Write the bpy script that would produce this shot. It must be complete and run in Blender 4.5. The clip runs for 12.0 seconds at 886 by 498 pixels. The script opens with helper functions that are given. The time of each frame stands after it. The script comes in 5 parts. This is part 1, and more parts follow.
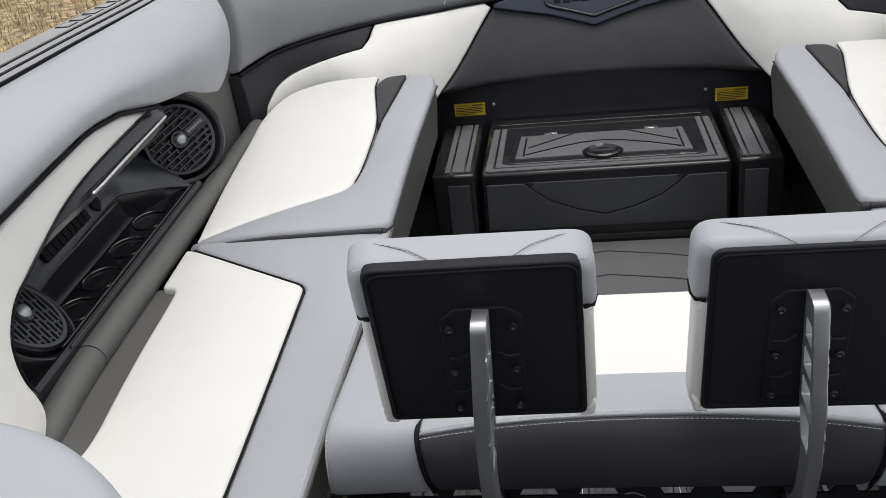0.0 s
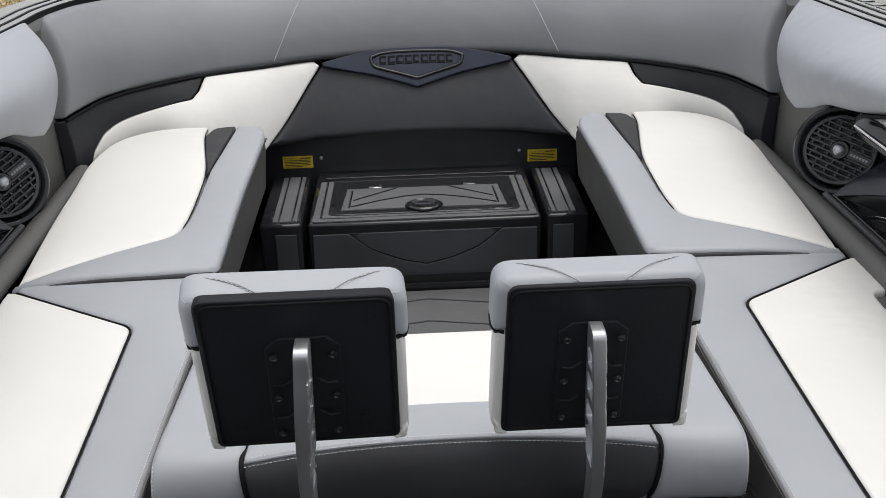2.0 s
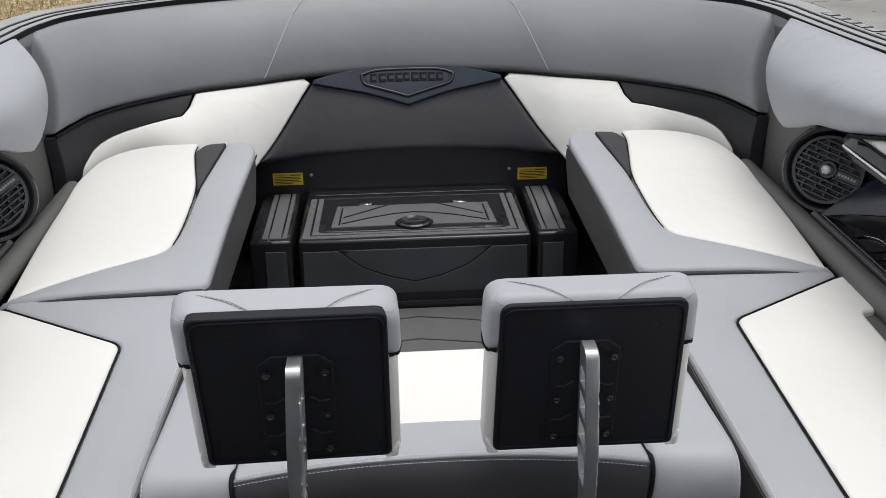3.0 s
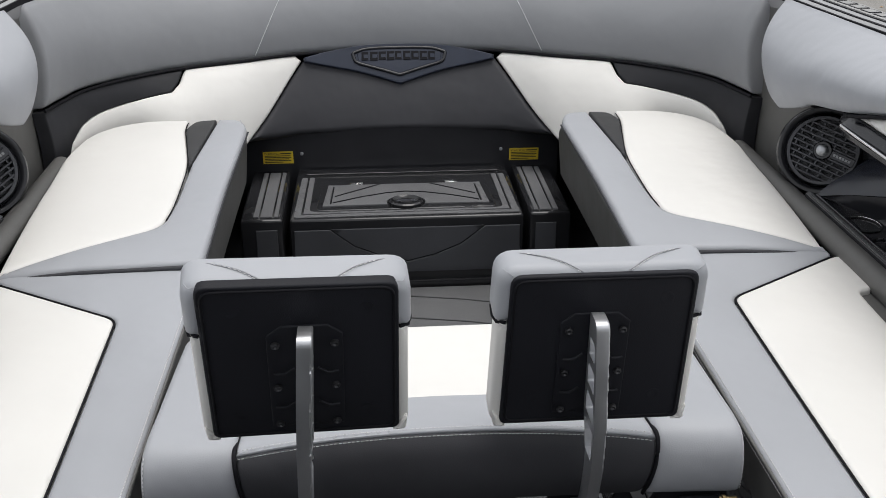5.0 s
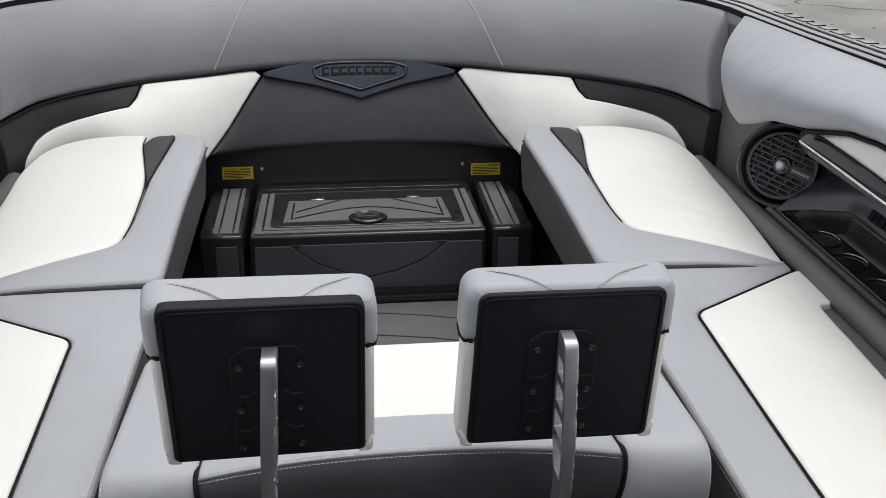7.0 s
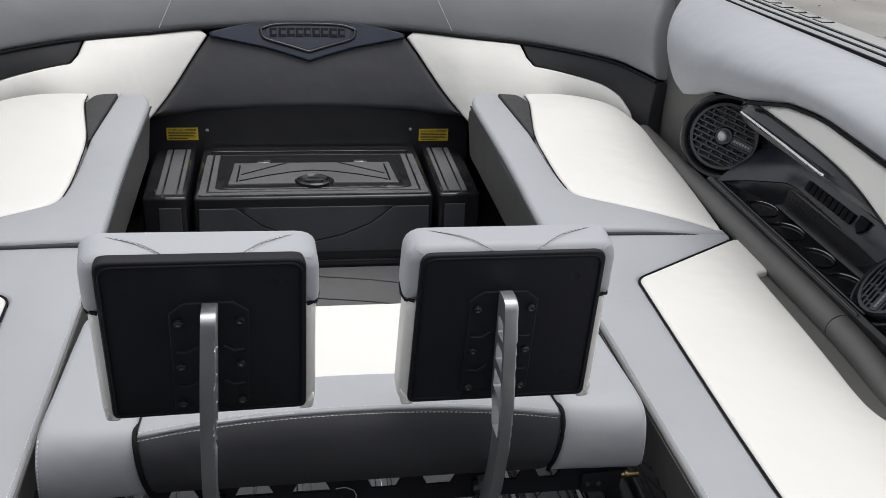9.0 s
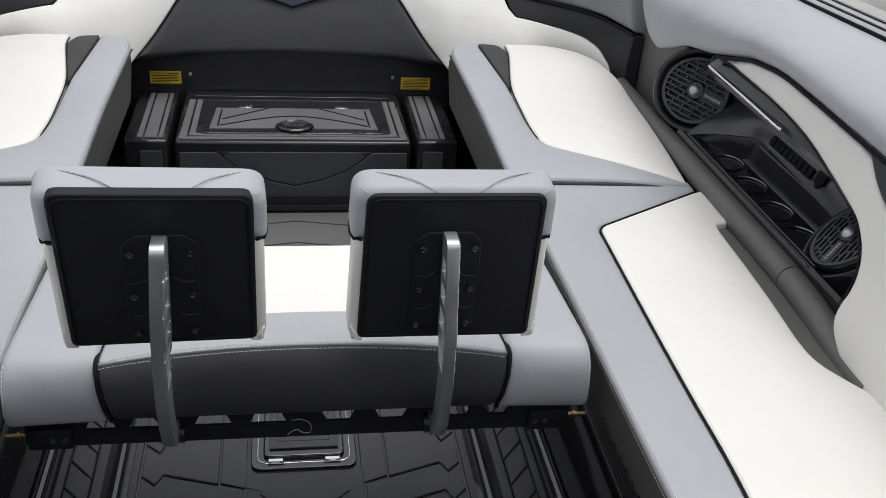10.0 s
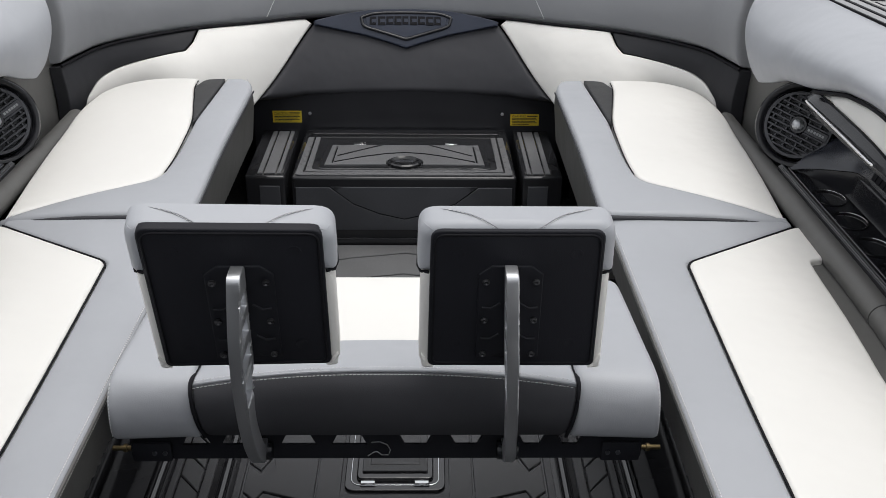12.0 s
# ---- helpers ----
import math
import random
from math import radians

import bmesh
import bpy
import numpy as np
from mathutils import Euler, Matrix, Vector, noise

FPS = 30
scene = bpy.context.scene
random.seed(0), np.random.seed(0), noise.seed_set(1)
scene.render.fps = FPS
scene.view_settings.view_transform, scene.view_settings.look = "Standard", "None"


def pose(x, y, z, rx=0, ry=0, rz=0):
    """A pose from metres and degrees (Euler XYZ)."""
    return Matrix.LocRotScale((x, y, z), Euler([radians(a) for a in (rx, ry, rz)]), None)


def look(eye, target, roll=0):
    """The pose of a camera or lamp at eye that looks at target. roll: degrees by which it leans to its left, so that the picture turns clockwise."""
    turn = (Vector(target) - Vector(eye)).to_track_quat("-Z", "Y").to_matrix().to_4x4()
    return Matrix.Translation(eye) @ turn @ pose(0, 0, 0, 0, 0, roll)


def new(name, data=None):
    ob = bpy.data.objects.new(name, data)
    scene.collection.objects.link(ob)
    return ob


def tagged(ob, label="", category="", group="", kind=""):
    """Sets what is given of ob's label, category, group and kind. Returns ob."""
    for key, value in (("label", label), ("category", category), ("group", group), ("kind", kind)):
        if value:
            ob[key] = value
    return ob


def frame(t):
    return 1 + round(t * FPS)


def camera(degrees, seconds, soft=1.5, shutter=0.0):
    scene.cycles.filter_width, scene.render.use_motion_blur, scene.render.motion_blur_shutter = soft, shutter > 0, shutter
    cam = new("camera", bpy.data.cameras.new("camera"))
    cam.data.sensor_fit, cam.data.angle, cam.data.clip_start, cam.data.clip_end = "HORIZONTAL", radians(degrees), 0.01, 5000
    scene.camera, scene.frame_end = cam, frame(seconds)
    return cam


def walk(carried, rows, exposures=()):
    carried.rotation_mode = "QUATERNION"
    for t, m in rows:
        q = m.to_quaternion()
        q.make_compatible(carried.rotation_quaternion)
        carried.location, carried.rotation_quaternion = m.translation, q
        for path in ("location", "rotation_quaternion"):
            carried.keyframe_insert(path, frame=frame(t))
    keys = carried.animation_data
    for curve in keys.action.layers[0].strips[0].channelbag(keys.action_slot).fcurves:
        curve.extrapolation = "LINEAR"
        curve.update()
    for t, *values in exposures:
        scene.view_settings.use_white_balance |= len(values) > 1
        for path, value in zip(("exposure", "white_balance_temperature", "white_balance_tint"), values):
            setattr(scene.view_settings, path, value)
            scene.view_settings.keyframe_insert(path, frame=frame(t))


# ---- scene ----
cam = camera(48.93, 12.0, soft=0.7)
walk(cam, [
    (0.0, pose(-0.0851, 0.1447, 1.6860, 62.233, 6.334, 5.961)),
    (0.5, pose(-0.1083, 0.0300, 1.6806, 63.218, 3.579, 1.671)),
    (1.0, pose(-0.0851, -0.0007, 1.7098, 63.202, 2.477, -0.479)),
    (1.5, pose(-0.0655, -0.0028, 1.7267, 63.832, 1.800, -1.785)),
    (2.0, pose(-0.0639, -0.0017, 1.7284, 64.940, 1.313, -2.805)),
    (2.5, pose(-0.0661, -0.0005, 1.7334, 65.802, 1.003, -3.198)),
    (3.0, pose(-0.0717, 0.0001, 1.7296, 65.942, 0.825, -3.362)),
    (3.5, pose(-0.0913, 0.0009, 1.7179, 65.596, 0.423, -3.667)),
    (5.5, pose(-0.1220, 0.0109, 1.7015, 65.106, -0.044, -4.691)),
    (6.0, pose(-0.1242, 0.0170, 1.7009, 65.356, -0.188, -5.263)),
    (6.5, pose(-0.1276, 0.0244, 1.6975, 65.673, -0.479, -5.939)),
    (7.0, pose(-0.1297, 0.0293, 1.6987, 65.955, -0.747, -6.613)),
    (9.0, pose(-0.1212, 0.0137, 1.6893, 64.215, -2.779, -8.984)),
    (9.5, pose(-0.1003, -0.0206, 1.6987, 62.729, -3.400, -9.175)),
    (10.0, pose(-0.0446, -0.0622, 1.7049, 61.405, -3.878, -8.444)),
    (10.5, pose(0.0556, -0.0951, 1.7331, 59.750, -3.171, -5.980)),
    (11.0, pose(0.1019, -0.1296, 1.7552, 60.131, -1.985, -3.735)),
    (11.5, pose(0.0831, -0.1458, 1.7523, 62.021, -1.336, -2.456)),
    (12.0, pose(0.0748, -0.1481, 1.7519, 63.017, -0.631, -0.980)),
])
SKY = 0.202
SUN = 1.2

# ---------------------------------------------------------------- light
world = bpy.data.worlds.new("sky")
scene.world = world
world.use_nodes = True
wn = world.node_tree
sky = wn.nodes.new("ShaderNodeTexSky")
sky.sky_type = "NISHITA"
sky.sun_disc = False
sky.sun_elevation = radians(80)
sky.sun_rotation = radians(96)
sky.air_density = 1.0
sky.dust_density = 4.0
grey_sky = wn.nodes.new("ShaderNodeHueSaturation")
grey_sky.inputs["Saturation"].default_value = 0.22
wn.links.new(sky.outputs[0], grey_sky.inputs["Color"])
overcast = wn.nodes.new("ShaderNodeMix")
overcast.data_type = "RGBA"
overcast.inputs[0].default_value = 0.6
overcast.inputs[7].default_value = (4.5, 4.6, 4.75, 1)
wn.links.new(grey_sky.outputs[0], overcast.inputs[6])
wn.links.new(overcast.outputs[2], wn.nodes["Background"].inputs[0])
wn.nodes["Background"].inputs[1].default_value = SKY
sun = new("sun", bpy.data.lights.new("sun", "SUN"))
sun.data.energy = SUN
sun.data.angle = radians(40)
sun.data.color = (1.0, 0.97, 0.93)
sun.matrix_world = look((0.9, -0.1, 5.8), (0, 0, 0))


# ---------------------------------------------------------------- materials
def base_material(name, colour, rough=0.5, metal=0.0, coat=0.0):
    m = bpy.data.materials.new(name)
    m.use_nodes = True
    b = m.node_tree.nodes["Principled BSDF"]
    b.inputs["Base Color"].default_value = (*colour, 1)
    b.inputs["Roughness"].default_value = rough
    b.inputs["Metallic"].default_value = metal
    b.inputs["Coat Weight"].default_value = coat
    return m, m.node_tree, b


def surfaced(name, colour, rough, grain, bump, stain=0.06, stain_size=3.0, metal=0.0, coat=0.0, rough_span=0.1, fleck=0.0, stretch=(1, 1, 1), spec=0.5, wave=0.0):
    """A surface with fine grain relief and slow stains in its colour and gloss."""
    m, nt, b = base_material(name, colour, rough, metal, coat)
    b.inputs["Specular IOR Level"].default_value = spec
    co = nt.nodes.new("ShaderNodeTexCoord")
    mp = nt.nodes.new("ShaderNodeMapping")
    mp.inputs["Scale"].default_value = stretch
    nt.links.new(co.outputs["Object"], mp.inputs[0])
    big = nt.nodes.new("ShaderNodeTexNoise")
    big.inputs["Scale"].default_value = stain_size
    big.inputs["Detail"].default_value = 5
    nt.links.new(mp.outputs[0], big.inputs["Vector"])
    fine = nt.nodes.new("ShaderNodeTexNoise")
    fine.inputs["Scale"].default_value = grain
    fine.inputs["Detail"].default_value = 3
    nt.links.new(mp.outputs[0], fine.inputs["Vector"])
    mr = nt.nodes.new("ShaderNodeMapRange")
    mr.inputs["From Min"].default_value, mr.inputs["From Max"].default_value = 0.3, 0.7
    mr.inputs["To Min"].default_value, mr.inputs["To Max"].default_value = 1 - stain, 1 + stain * 0.6
    nt.links.new(big.outputs["Fac"], mr.inputs["Value"])
    fl = nt.nodes.new("ShaderNodeMapRange")
    fl.inputs["From Min"].default_value, fl.inputs["From Max"].default_value = 0.35, 0.65
    fl.inputs["To Min"].default_value, fl.inputs["To Max"].default_value = 1 - fleck, 1 + fleck
    nt.links.new(fine.outputs["Fac"], fl.inputs["Value"])
    mul = nt.nodes.new("ShaderNodeMath")
    mul.operation = "MULTIPLY"
    nt.links.new(mr.outputs[0], mul.inputs[0])
    nt.links.new(fl.outputs[0], mul.inputs[1])
    sc = nt.nodes.new("ShaderNodeVectorMath")
    sc.operation = "SCALE"
    sc.inputs[0].default_value = colour
    nt.links.new(mul.outputs[0], sc.inputs["Scale"])
    nt.links.new(sc.outputs[0], b.inputs["Base Color"])
    rr = nt.nodes.new("ShaderNodeMapRange")
    rr.inputs["To Min"].default_value, rr.inputs["To Max"].default_value = max(0.02, rough - rough_span), rough + rough_span
    nt.links.new(big.outputs["Fac"], rr.inputs["Value"])
    nt.links.new(rr.outputs[0], b.inputs["Roughness"])
    bp = nt.nodes.new("ShaderNodeBump")
    bp.inputs["Strength"].default_value = bump
    bp.inputs["Distance"].default_value = 0.0015
    nt.links.new(fine.outputs["Fac"], bp.inputs["Height"])
    nt.links.new(bp.outputs[0], b.inputs["Normal"])
    if wave:
        slow = nt.nodes.new("ShaderNodeTexNoise")
        slow.inputs["Scale"].default_value = 7
        slow.inputs["Detail"].default_value = 2
        nt.links.new(mp.outputs[0], slow.inputs["Vector"])
        b2 = nt.nodes.new("ShaderNodeBump")
        b2.inputs["Strength"].default_value = wave
        b2.inputs["Distance"].default_value = 0.02
        nt.links.new(slow.outputs["Fac"], b2.inputs["Height"])
        nt.links.new(b2.outputs[0], bp.inputs["Normal"])
    return m


WHITE = surfaced("white_vinyl", (0.755, 0.742, 0.712), 0.5, 420, 0.12, 0.03, 2.5, wave=0.38)
GREY = surfaced("grey_vinyl", (0.375, 0.386, 0.412), 0.46, 420, 0.15, 0.05, 2.5, wave=0.5)
# the grey vinyl again, with the shade of the transom put into its colour
GREY_SHADED = surfaced("shaded_grey_vinyl", (0.256, 0.262, 0.276), 0.5, 420, 0.15, 0.05, 2.5, wave=0.25)
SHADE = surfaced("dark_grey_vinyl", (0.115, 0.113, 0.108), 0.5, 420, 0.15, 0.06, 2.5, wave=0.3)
CHAR = surfaced("charcoal_vinyl", (0.049, 0.0495, 0.055), 0.56, 420, 0.2, 0.1, 2.5, spec=0.2, wave=0.4)
DEEP = surfaced("deep_charcoal_vinyl", (0.026, 0.0265, 0.030), 0.56, 420, 0.2, 0.1, 2.5, spec=0.2, wave=0.4)
WEDGE = surfaced("dark_charcoal_vinyl", (0.045, 0.045, 0.047), 0.5, 420, 0.2, 0.1, 2.5, spec=0.3, wave=0.3)
PIPE = surfaced("black_piping", (0.0125, 0.0125, 0.015), 0.6, 300, 0.2, spec=0.08)
THREAD = surfaced("white_thread", (0.72, 0.72, 0.72), 0.7, 900, 0.3)
THREAD_GREY = surfaced("grey_thread", (0.5, 0.5, 0.52), 0.7, 900, 0.3)
GLOSS = surfaced("black_gelcoat", (0.021, 0.0213, 0.0235), 0.06, 60, 0.02, 0.2, 4, rough_span=0.035, spec=0.5)
RIDGE = surfaced("polished_black_gelcoat", (0.012, 0.012, 0.014), 0.05, 60, 0.02, 0.2, 4, rough_span=0.03, spec=0.8, coat=0.3)
PLASTIC = surfaced("black_plastic", (0.021, 0.0215, 0.025), 0.24, 500, 0.06, 0.15, 5, rough_span=0.08)
TRAY = surfaced("black_console_plastic", (0.018, 0.0183, 0.0215), 0.2, 500, 0.06, 0.15, 5, rough_span=0.08, spec=0.4)
BAND = surfaced("satin_blue_black_plastic", (0.026, 0.029, 0.040), 0.24, 700, 0.1, 0.12, 5, spec=0.6)
TRIM = surfaced("satin_steel", (0.85, 0.85, 0.85), 0.28, 200, 0.03, 0.04, 8, metal=1.0)
SATIN = surfaced("satin_black_plastic", (0.044, 0.046, 0.054), 0.36, 700, 0.15, 0.15, 5)
BOARD = surfaced("black_backing_board", (0.0145, 0.015, 0.0195), 0.6, 500, 0.3, 0.2, 6, spec=0.25)
EVA = surfaced("grey_foam_pad", (0.115, 0.116, 0.119), 0.75, 900, 0.5, 0.12, 5, fleck=0.12)
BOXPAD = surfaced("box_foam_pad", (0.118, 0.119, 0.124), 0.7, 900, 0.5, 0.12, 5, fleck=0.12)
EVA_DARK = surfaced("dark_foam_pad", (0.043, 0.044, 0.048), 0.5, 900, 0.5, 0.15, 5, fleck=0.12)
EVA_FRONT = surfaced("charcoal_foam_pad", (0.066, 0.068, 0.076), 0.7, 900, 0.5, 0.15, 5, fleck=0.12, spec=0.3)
BOLT = surfaced("dull_bolt", (0.085, 0.085, 0.09), 0.5, 300, 0.1, 0.1, 8, metal=1.0)
ALLOY = surfaced("brushed_aluminium", (0.56, 0.57, 0.59), 0.48, 300, 0.1, 0.08, 8, metal=1.0, stretch=(1, 1, 0.1))
CHROME = surfaced("polished_steel", (0.8, 0.81, 0.82), 0.12, 200, 0.03, 0.04, 8, metal=1.0, rough_span=0.04)
BRASS = surfaced("brass", (0.19, 0.145, 0.075), 0.5, 300, 0.1, 0.1, 20, metal=1.0)
BLUEBLACK = surfaced("blue_black_plaque", (0.028, 0.034, 0.052), 0.36, 600, 0.12, 0.12, 5, spec=0.25)
YELLOW = surfaced("yellow_label", (0.62, 0.46, 0.03), 0.45, 300, 0.05, 0.1, 20)
INK = surfaced("black_ink", (0.02, 0.018, 0.01), 0.5, 300, 0.05)
PALE = surfaced("pale_print", (0.34, 0.35, 0.36), 0.4, 300, 0.05)
DECKPAD = surfaced("grey_deck_pad", (0.33, 0.33, 0.325), 0.7, 800, 0.5, 0.15, 4, fleck=0.1)
GUNWALE = surfaced("grey_gelcoat", (0.28, 0.28, 0.285), 0.22, 80, 0.03, 0.12, 3)
HULL = surfaced("dark_hull_gelcoat", (0.02, 0.021, 0.024), 0.2, 80, 0.03, 0.2, 2)


# ---------------------------------------------------------------- mesh tools
def part(name, mesh, material, parent=None, label=""):
    """Links one mesh as a part under parent (or as a thing of its own)."""
    ob = new(name, mesh)
    if not mesh.materials:
        mesh.materials.append(material)
    if parent:
        ob.parent = parent
    if label:
        ob["label"] = label
    return ob


def thing(name, label, category, at=(0, 0, 0), group="", kind=""):
    ob = new(name)
    ob.empty_display_size = 0.05
    return tagged(ob, label, category, group, kind)


def to_mesh(name, verts, faces, sharp=38, smooth=True, recalc=True):
    bm = bmesh.new()
    vs = [bm.verts.new(v) for v in verts]
    for f in faces:
        if len(set(f)) > 2:
            try:
                bm.faces.new([vs[i] for i in f])
            except ValueError:
                pass
    bmesh.ops.remove_doubles(bm, verts=bm.verts, dist=1e-6)
    if recalc:
        bmesh.ops.recalc_face_normals(bm, faces=bm.faces)
    me = bpy.data.meshes.new(name)
    bm.to_mesh(me)
    bm.free()
    if smooth:
        me.polygons.foreach_set("use_smooth", [True] * len(me.polygons))
        me.set_sharp_from_angle(angle=radians(sharp))
    return me


def rounded(points, closed=True, seg=5):
    """Corner points (u, v[, radius]) to a polyline with rounded corners."""
    out, n = [], len(points)
    for i, p in enumerate(points):
        r = p[2] if len(p) > 2 else 0
        b = np.array(p[:2], float)
        if r <= 0 or (not closed and i in (0, n - 1)):
            out.append(b)
            continue
        a, c = np.array(points[i - 1][:2], float), np.array(points[(i + 1) % n][:2], float)
        la, lc = np.linalg.norm(a - b), np.linalg.norm(c - b)
        p0, p1 = b + (a - b) / la * min(r, la * 0.499), b + (c - b) / lc * min(r, lc * 0.499)
        for k in range(seg + 1):
            t = k / seg
            out.append((1 - t) ** 2 * p0 + 2 * t * (1 - t) * b + t * t * p1)
    return out


def resample(pts, step, closed=True):
    pts = [np.array(p, float) for p in pts]
    if closed:
        pts = pts + [pts[0]]
    out = []
    for a, b in zip(pts, pts[1:]):
        d = np.linalg.norm(b - a)
        if d < 1e-7:
            continue
        n = max(1, int(math.ceil(d / step)))
        out += [a + (b - a) * k / n for k in range(n)]
    if not closed:
        out.append(pts[-1])
    return out


def patch(name, outline, fn, thick, r=0.012, puff=0.0, step=0.03, spread=0.06, holes=(), seg=5, flat_bottom=True):
    """A padded or moulded slab: its outline (u, v[, radius]), laid into space by fn(u, v, h), with rounded edges of radius r and a
    swell of puff in the middle."""
    from mathutils.geometry import delaunay_2d_cdt
    loops = [resample(rounded(outline, seg=seg), step)] + [resample(rounded(h, seg=seg), step) for h in holes]
    A = np.concatenate([np.array(l) for l in loops])
    Bn = np.concatenate([np.roll(np.array(l), -1, axis=0) for l in loops])
    area = sum(l0[0] * l1[1] - l0[1] * l1[0] for l0, l1 in zip(loops[0], loops[0][1:] + loops[0][:1]))

    def dist(P):
        P = np.atleast_2d(P)
        best = np.full(len(P), 1e9)
        D = Bn - A
        DD = np.maximum((D ** 2).sum(1), 1e-15)
        for k in range(0, len(P), 400):
            q = P[k:k + 400, None, :] - A[None]
            t = np.clip((q * D[None]).sum(2) / DD, 0, 1)
            best[k:k + 400] = np.sqrt(((q - t[..., None] * D[None]) ** 2).sum(2)).min(1)
        return best

    def inside(P):
        x, y = P[:, 0][:, None], P[:, 1][:, None]
        c = (A[:, 1] > y) != (Bn[:, 1] > y)
        xi = A[:, 0] + (y - A[:, 1]) * (Bn[:, 0] - A[:, 0]) / np.where(np.abs(Bn[:, 1] - A[:, 1]) < 1e-12, 1e-12, Bn[:, 1] - A[:, 1])
        return (c & (x < xi)).sum(1) % 2 == 1

    extra = []
    if r > 0:
        for li, l in enumerate(loops):
            l = np.array(l)
            fore, aft = np.roll(l, -1, axis=0) - l, l - np.roll(l, 1, axis=0)
            fore /= np.maximum(np.linalg.norm(fore, axis=1), 1e-9)[:, None]
            aft /= np.maximum(np.linalg.norm(aft, axis=1), 1e-9)[:, None]
            tan = fore + aft
            tan /= np.maximum(np.linalg.norm(tan, axis=1), 1e-9)[:, None]
            mitre = 1 / np.clip((tan * fore).sum(1), 0.4, 1)
            nrm = np.stack([-tan[:, 1], tan[:, 0]], 1) * mitre[:, None] * (1 if area > 0 else -1)
            for q in (0.1, 0.35, 0.7, 1.08, 1.45):
                for sg in ((1,) if li == 0 else (1, -1)):
                    P = l + nrm * q * r * sg
                    ok = inside(P) & (dist(P) > q * r * 0.9)
                    extra.append(P[ok])
    lo, hi = A.min(0), A.max(0)
    gx, gy = np.meshgrid(np.arange(lo[0] + step / 2, hi[0], step), np.arange(lo[1] + step / 2, hi[1], step))
    gx = gx + (np.arange(gx.shape[0]) % 2)[:, None] * step / 2
    grid = np.stack([gx.ravel(), gy.ravel()], 1)
    if len(grid):
        ok = inside(grid)
        grid = grid[ok]
        if len(grid):
            grid = grid[dist(grid) > max(r * 1.8, step * 0.4)]
        extra.append(grid)
    pts = np.concatenate([A] + [e for e in extra if len(e)])
    edges, k = [], 0
    for l in loops:
        edges += [(k + i, k + (i + 1) % len(l)) for i in range(len(l))]
        k += len(l)
    P2, _, F2, *_ = delaunay_2d_cdt([Vector(p) for p in pts], edges, [], 0, 1e-6)
    P2 = np.array([tuple(p) for p in P2])
    F2 = [list(f) for f in F2]
    cen = np.array([P2[f].mean(0) for f in F2])
    keep = inside(cen)
    F2 = [f for f, kk in zip(F2, keep) if kk]
    d = dist(P2)
    h = np.zeros(len(P2))
    if r > 0:
        h -= r * (1 - np.sqrt(np.clip(1 - (1 - np.minimum(d / r, 1)) ** 2, 0, 1)))
    h += puff * (1 - np.exp(-d / spread))
    top = [tuple(fn(p[0], p[1], hh)) for p, hh in zip(P2, h)]
    n = len(P2)
    # border edges of the triangulation
    cnt = {}
    for f in F2:
        for a, b in zip(f, f[1:] + f[:1]):
            cnt[(a, b)] = 1
    border = [(a, b) for (a, b) in cnt if (b, a) not in cnt]
    low = [tuple(fn(p[0], p[1], -thick)) for p in P2]
    verts = top + low
    faces = F2 + [[b, a, n + a, n + b] for a, b in border] + [[n + i for i in reversed(f)] for f in F2]
    used = set(i for f in faces for i in f)
    idx = {o: i for i, o in enumerate(sorted(used))}
    return to_mesh(name, [verts[i] for i in sorted(used)], [[idx[i] for i in f] for f in faces])


def facets(mesh):
    """The same mesh with plain flat faces."""
    mesh.polygons.foreach_set("use_smooth", [False] * len(mesh.polygons))
    return mesh


def lettering(name, text, size, m):
    """A printed word as a thin mesh, laid by m."""
    cu = bpy.data.curves.new(name, "FONT")
    cu.body, cu.size, cu.extrude = text, size, 0.0002
    ob = bpy.data.objects.new(name, cu)
    me = bpy.data.meshes.new_from_object(ob)
    bpy.data.objects.remove(ob)
    me.transform(m)
    return me


def tube(name, pts, radius, closed=False, sides=8):
    pts = [Vector(p) for p in pts]
    n = len(pts)
    verts, faces = [], []
    up = Vector((0.13, 0.21, 0.97))
    for i, p in enumerate(pts):
        a = pts[i - 1] if (i or closed) else p
        b = pts[(i + 1) % n] if (i < n - 1 or closed) else p
        t = (b - a).normalized()
        s = t.cross(up)
        if s.length < 1e-3:
            s = t.cross(Vector((1, 0, 0)))
        s.normalize()
        u = s.cross(t)
        for k in range(sides):
            w = 2 * math.pi * k / sides
            verts.append(p + (s * math.cos(w) + u * math.sin(w)) * radius)
    for i in range(n if closed else n - 1):
        j = (i + 1) % n
        for k in range(sides):
            l = (k + 1) % sides
            faces.append([i * sides + k, i * sides + l, j * sides + l, j * sides + k])
    if not closed:
        faces.append(list(range(sides))[::-1])
        faces.append([(n - 1) * sides + k for k in range(sides)])
    return to_mesh(name, verts, faces, sharp=60)


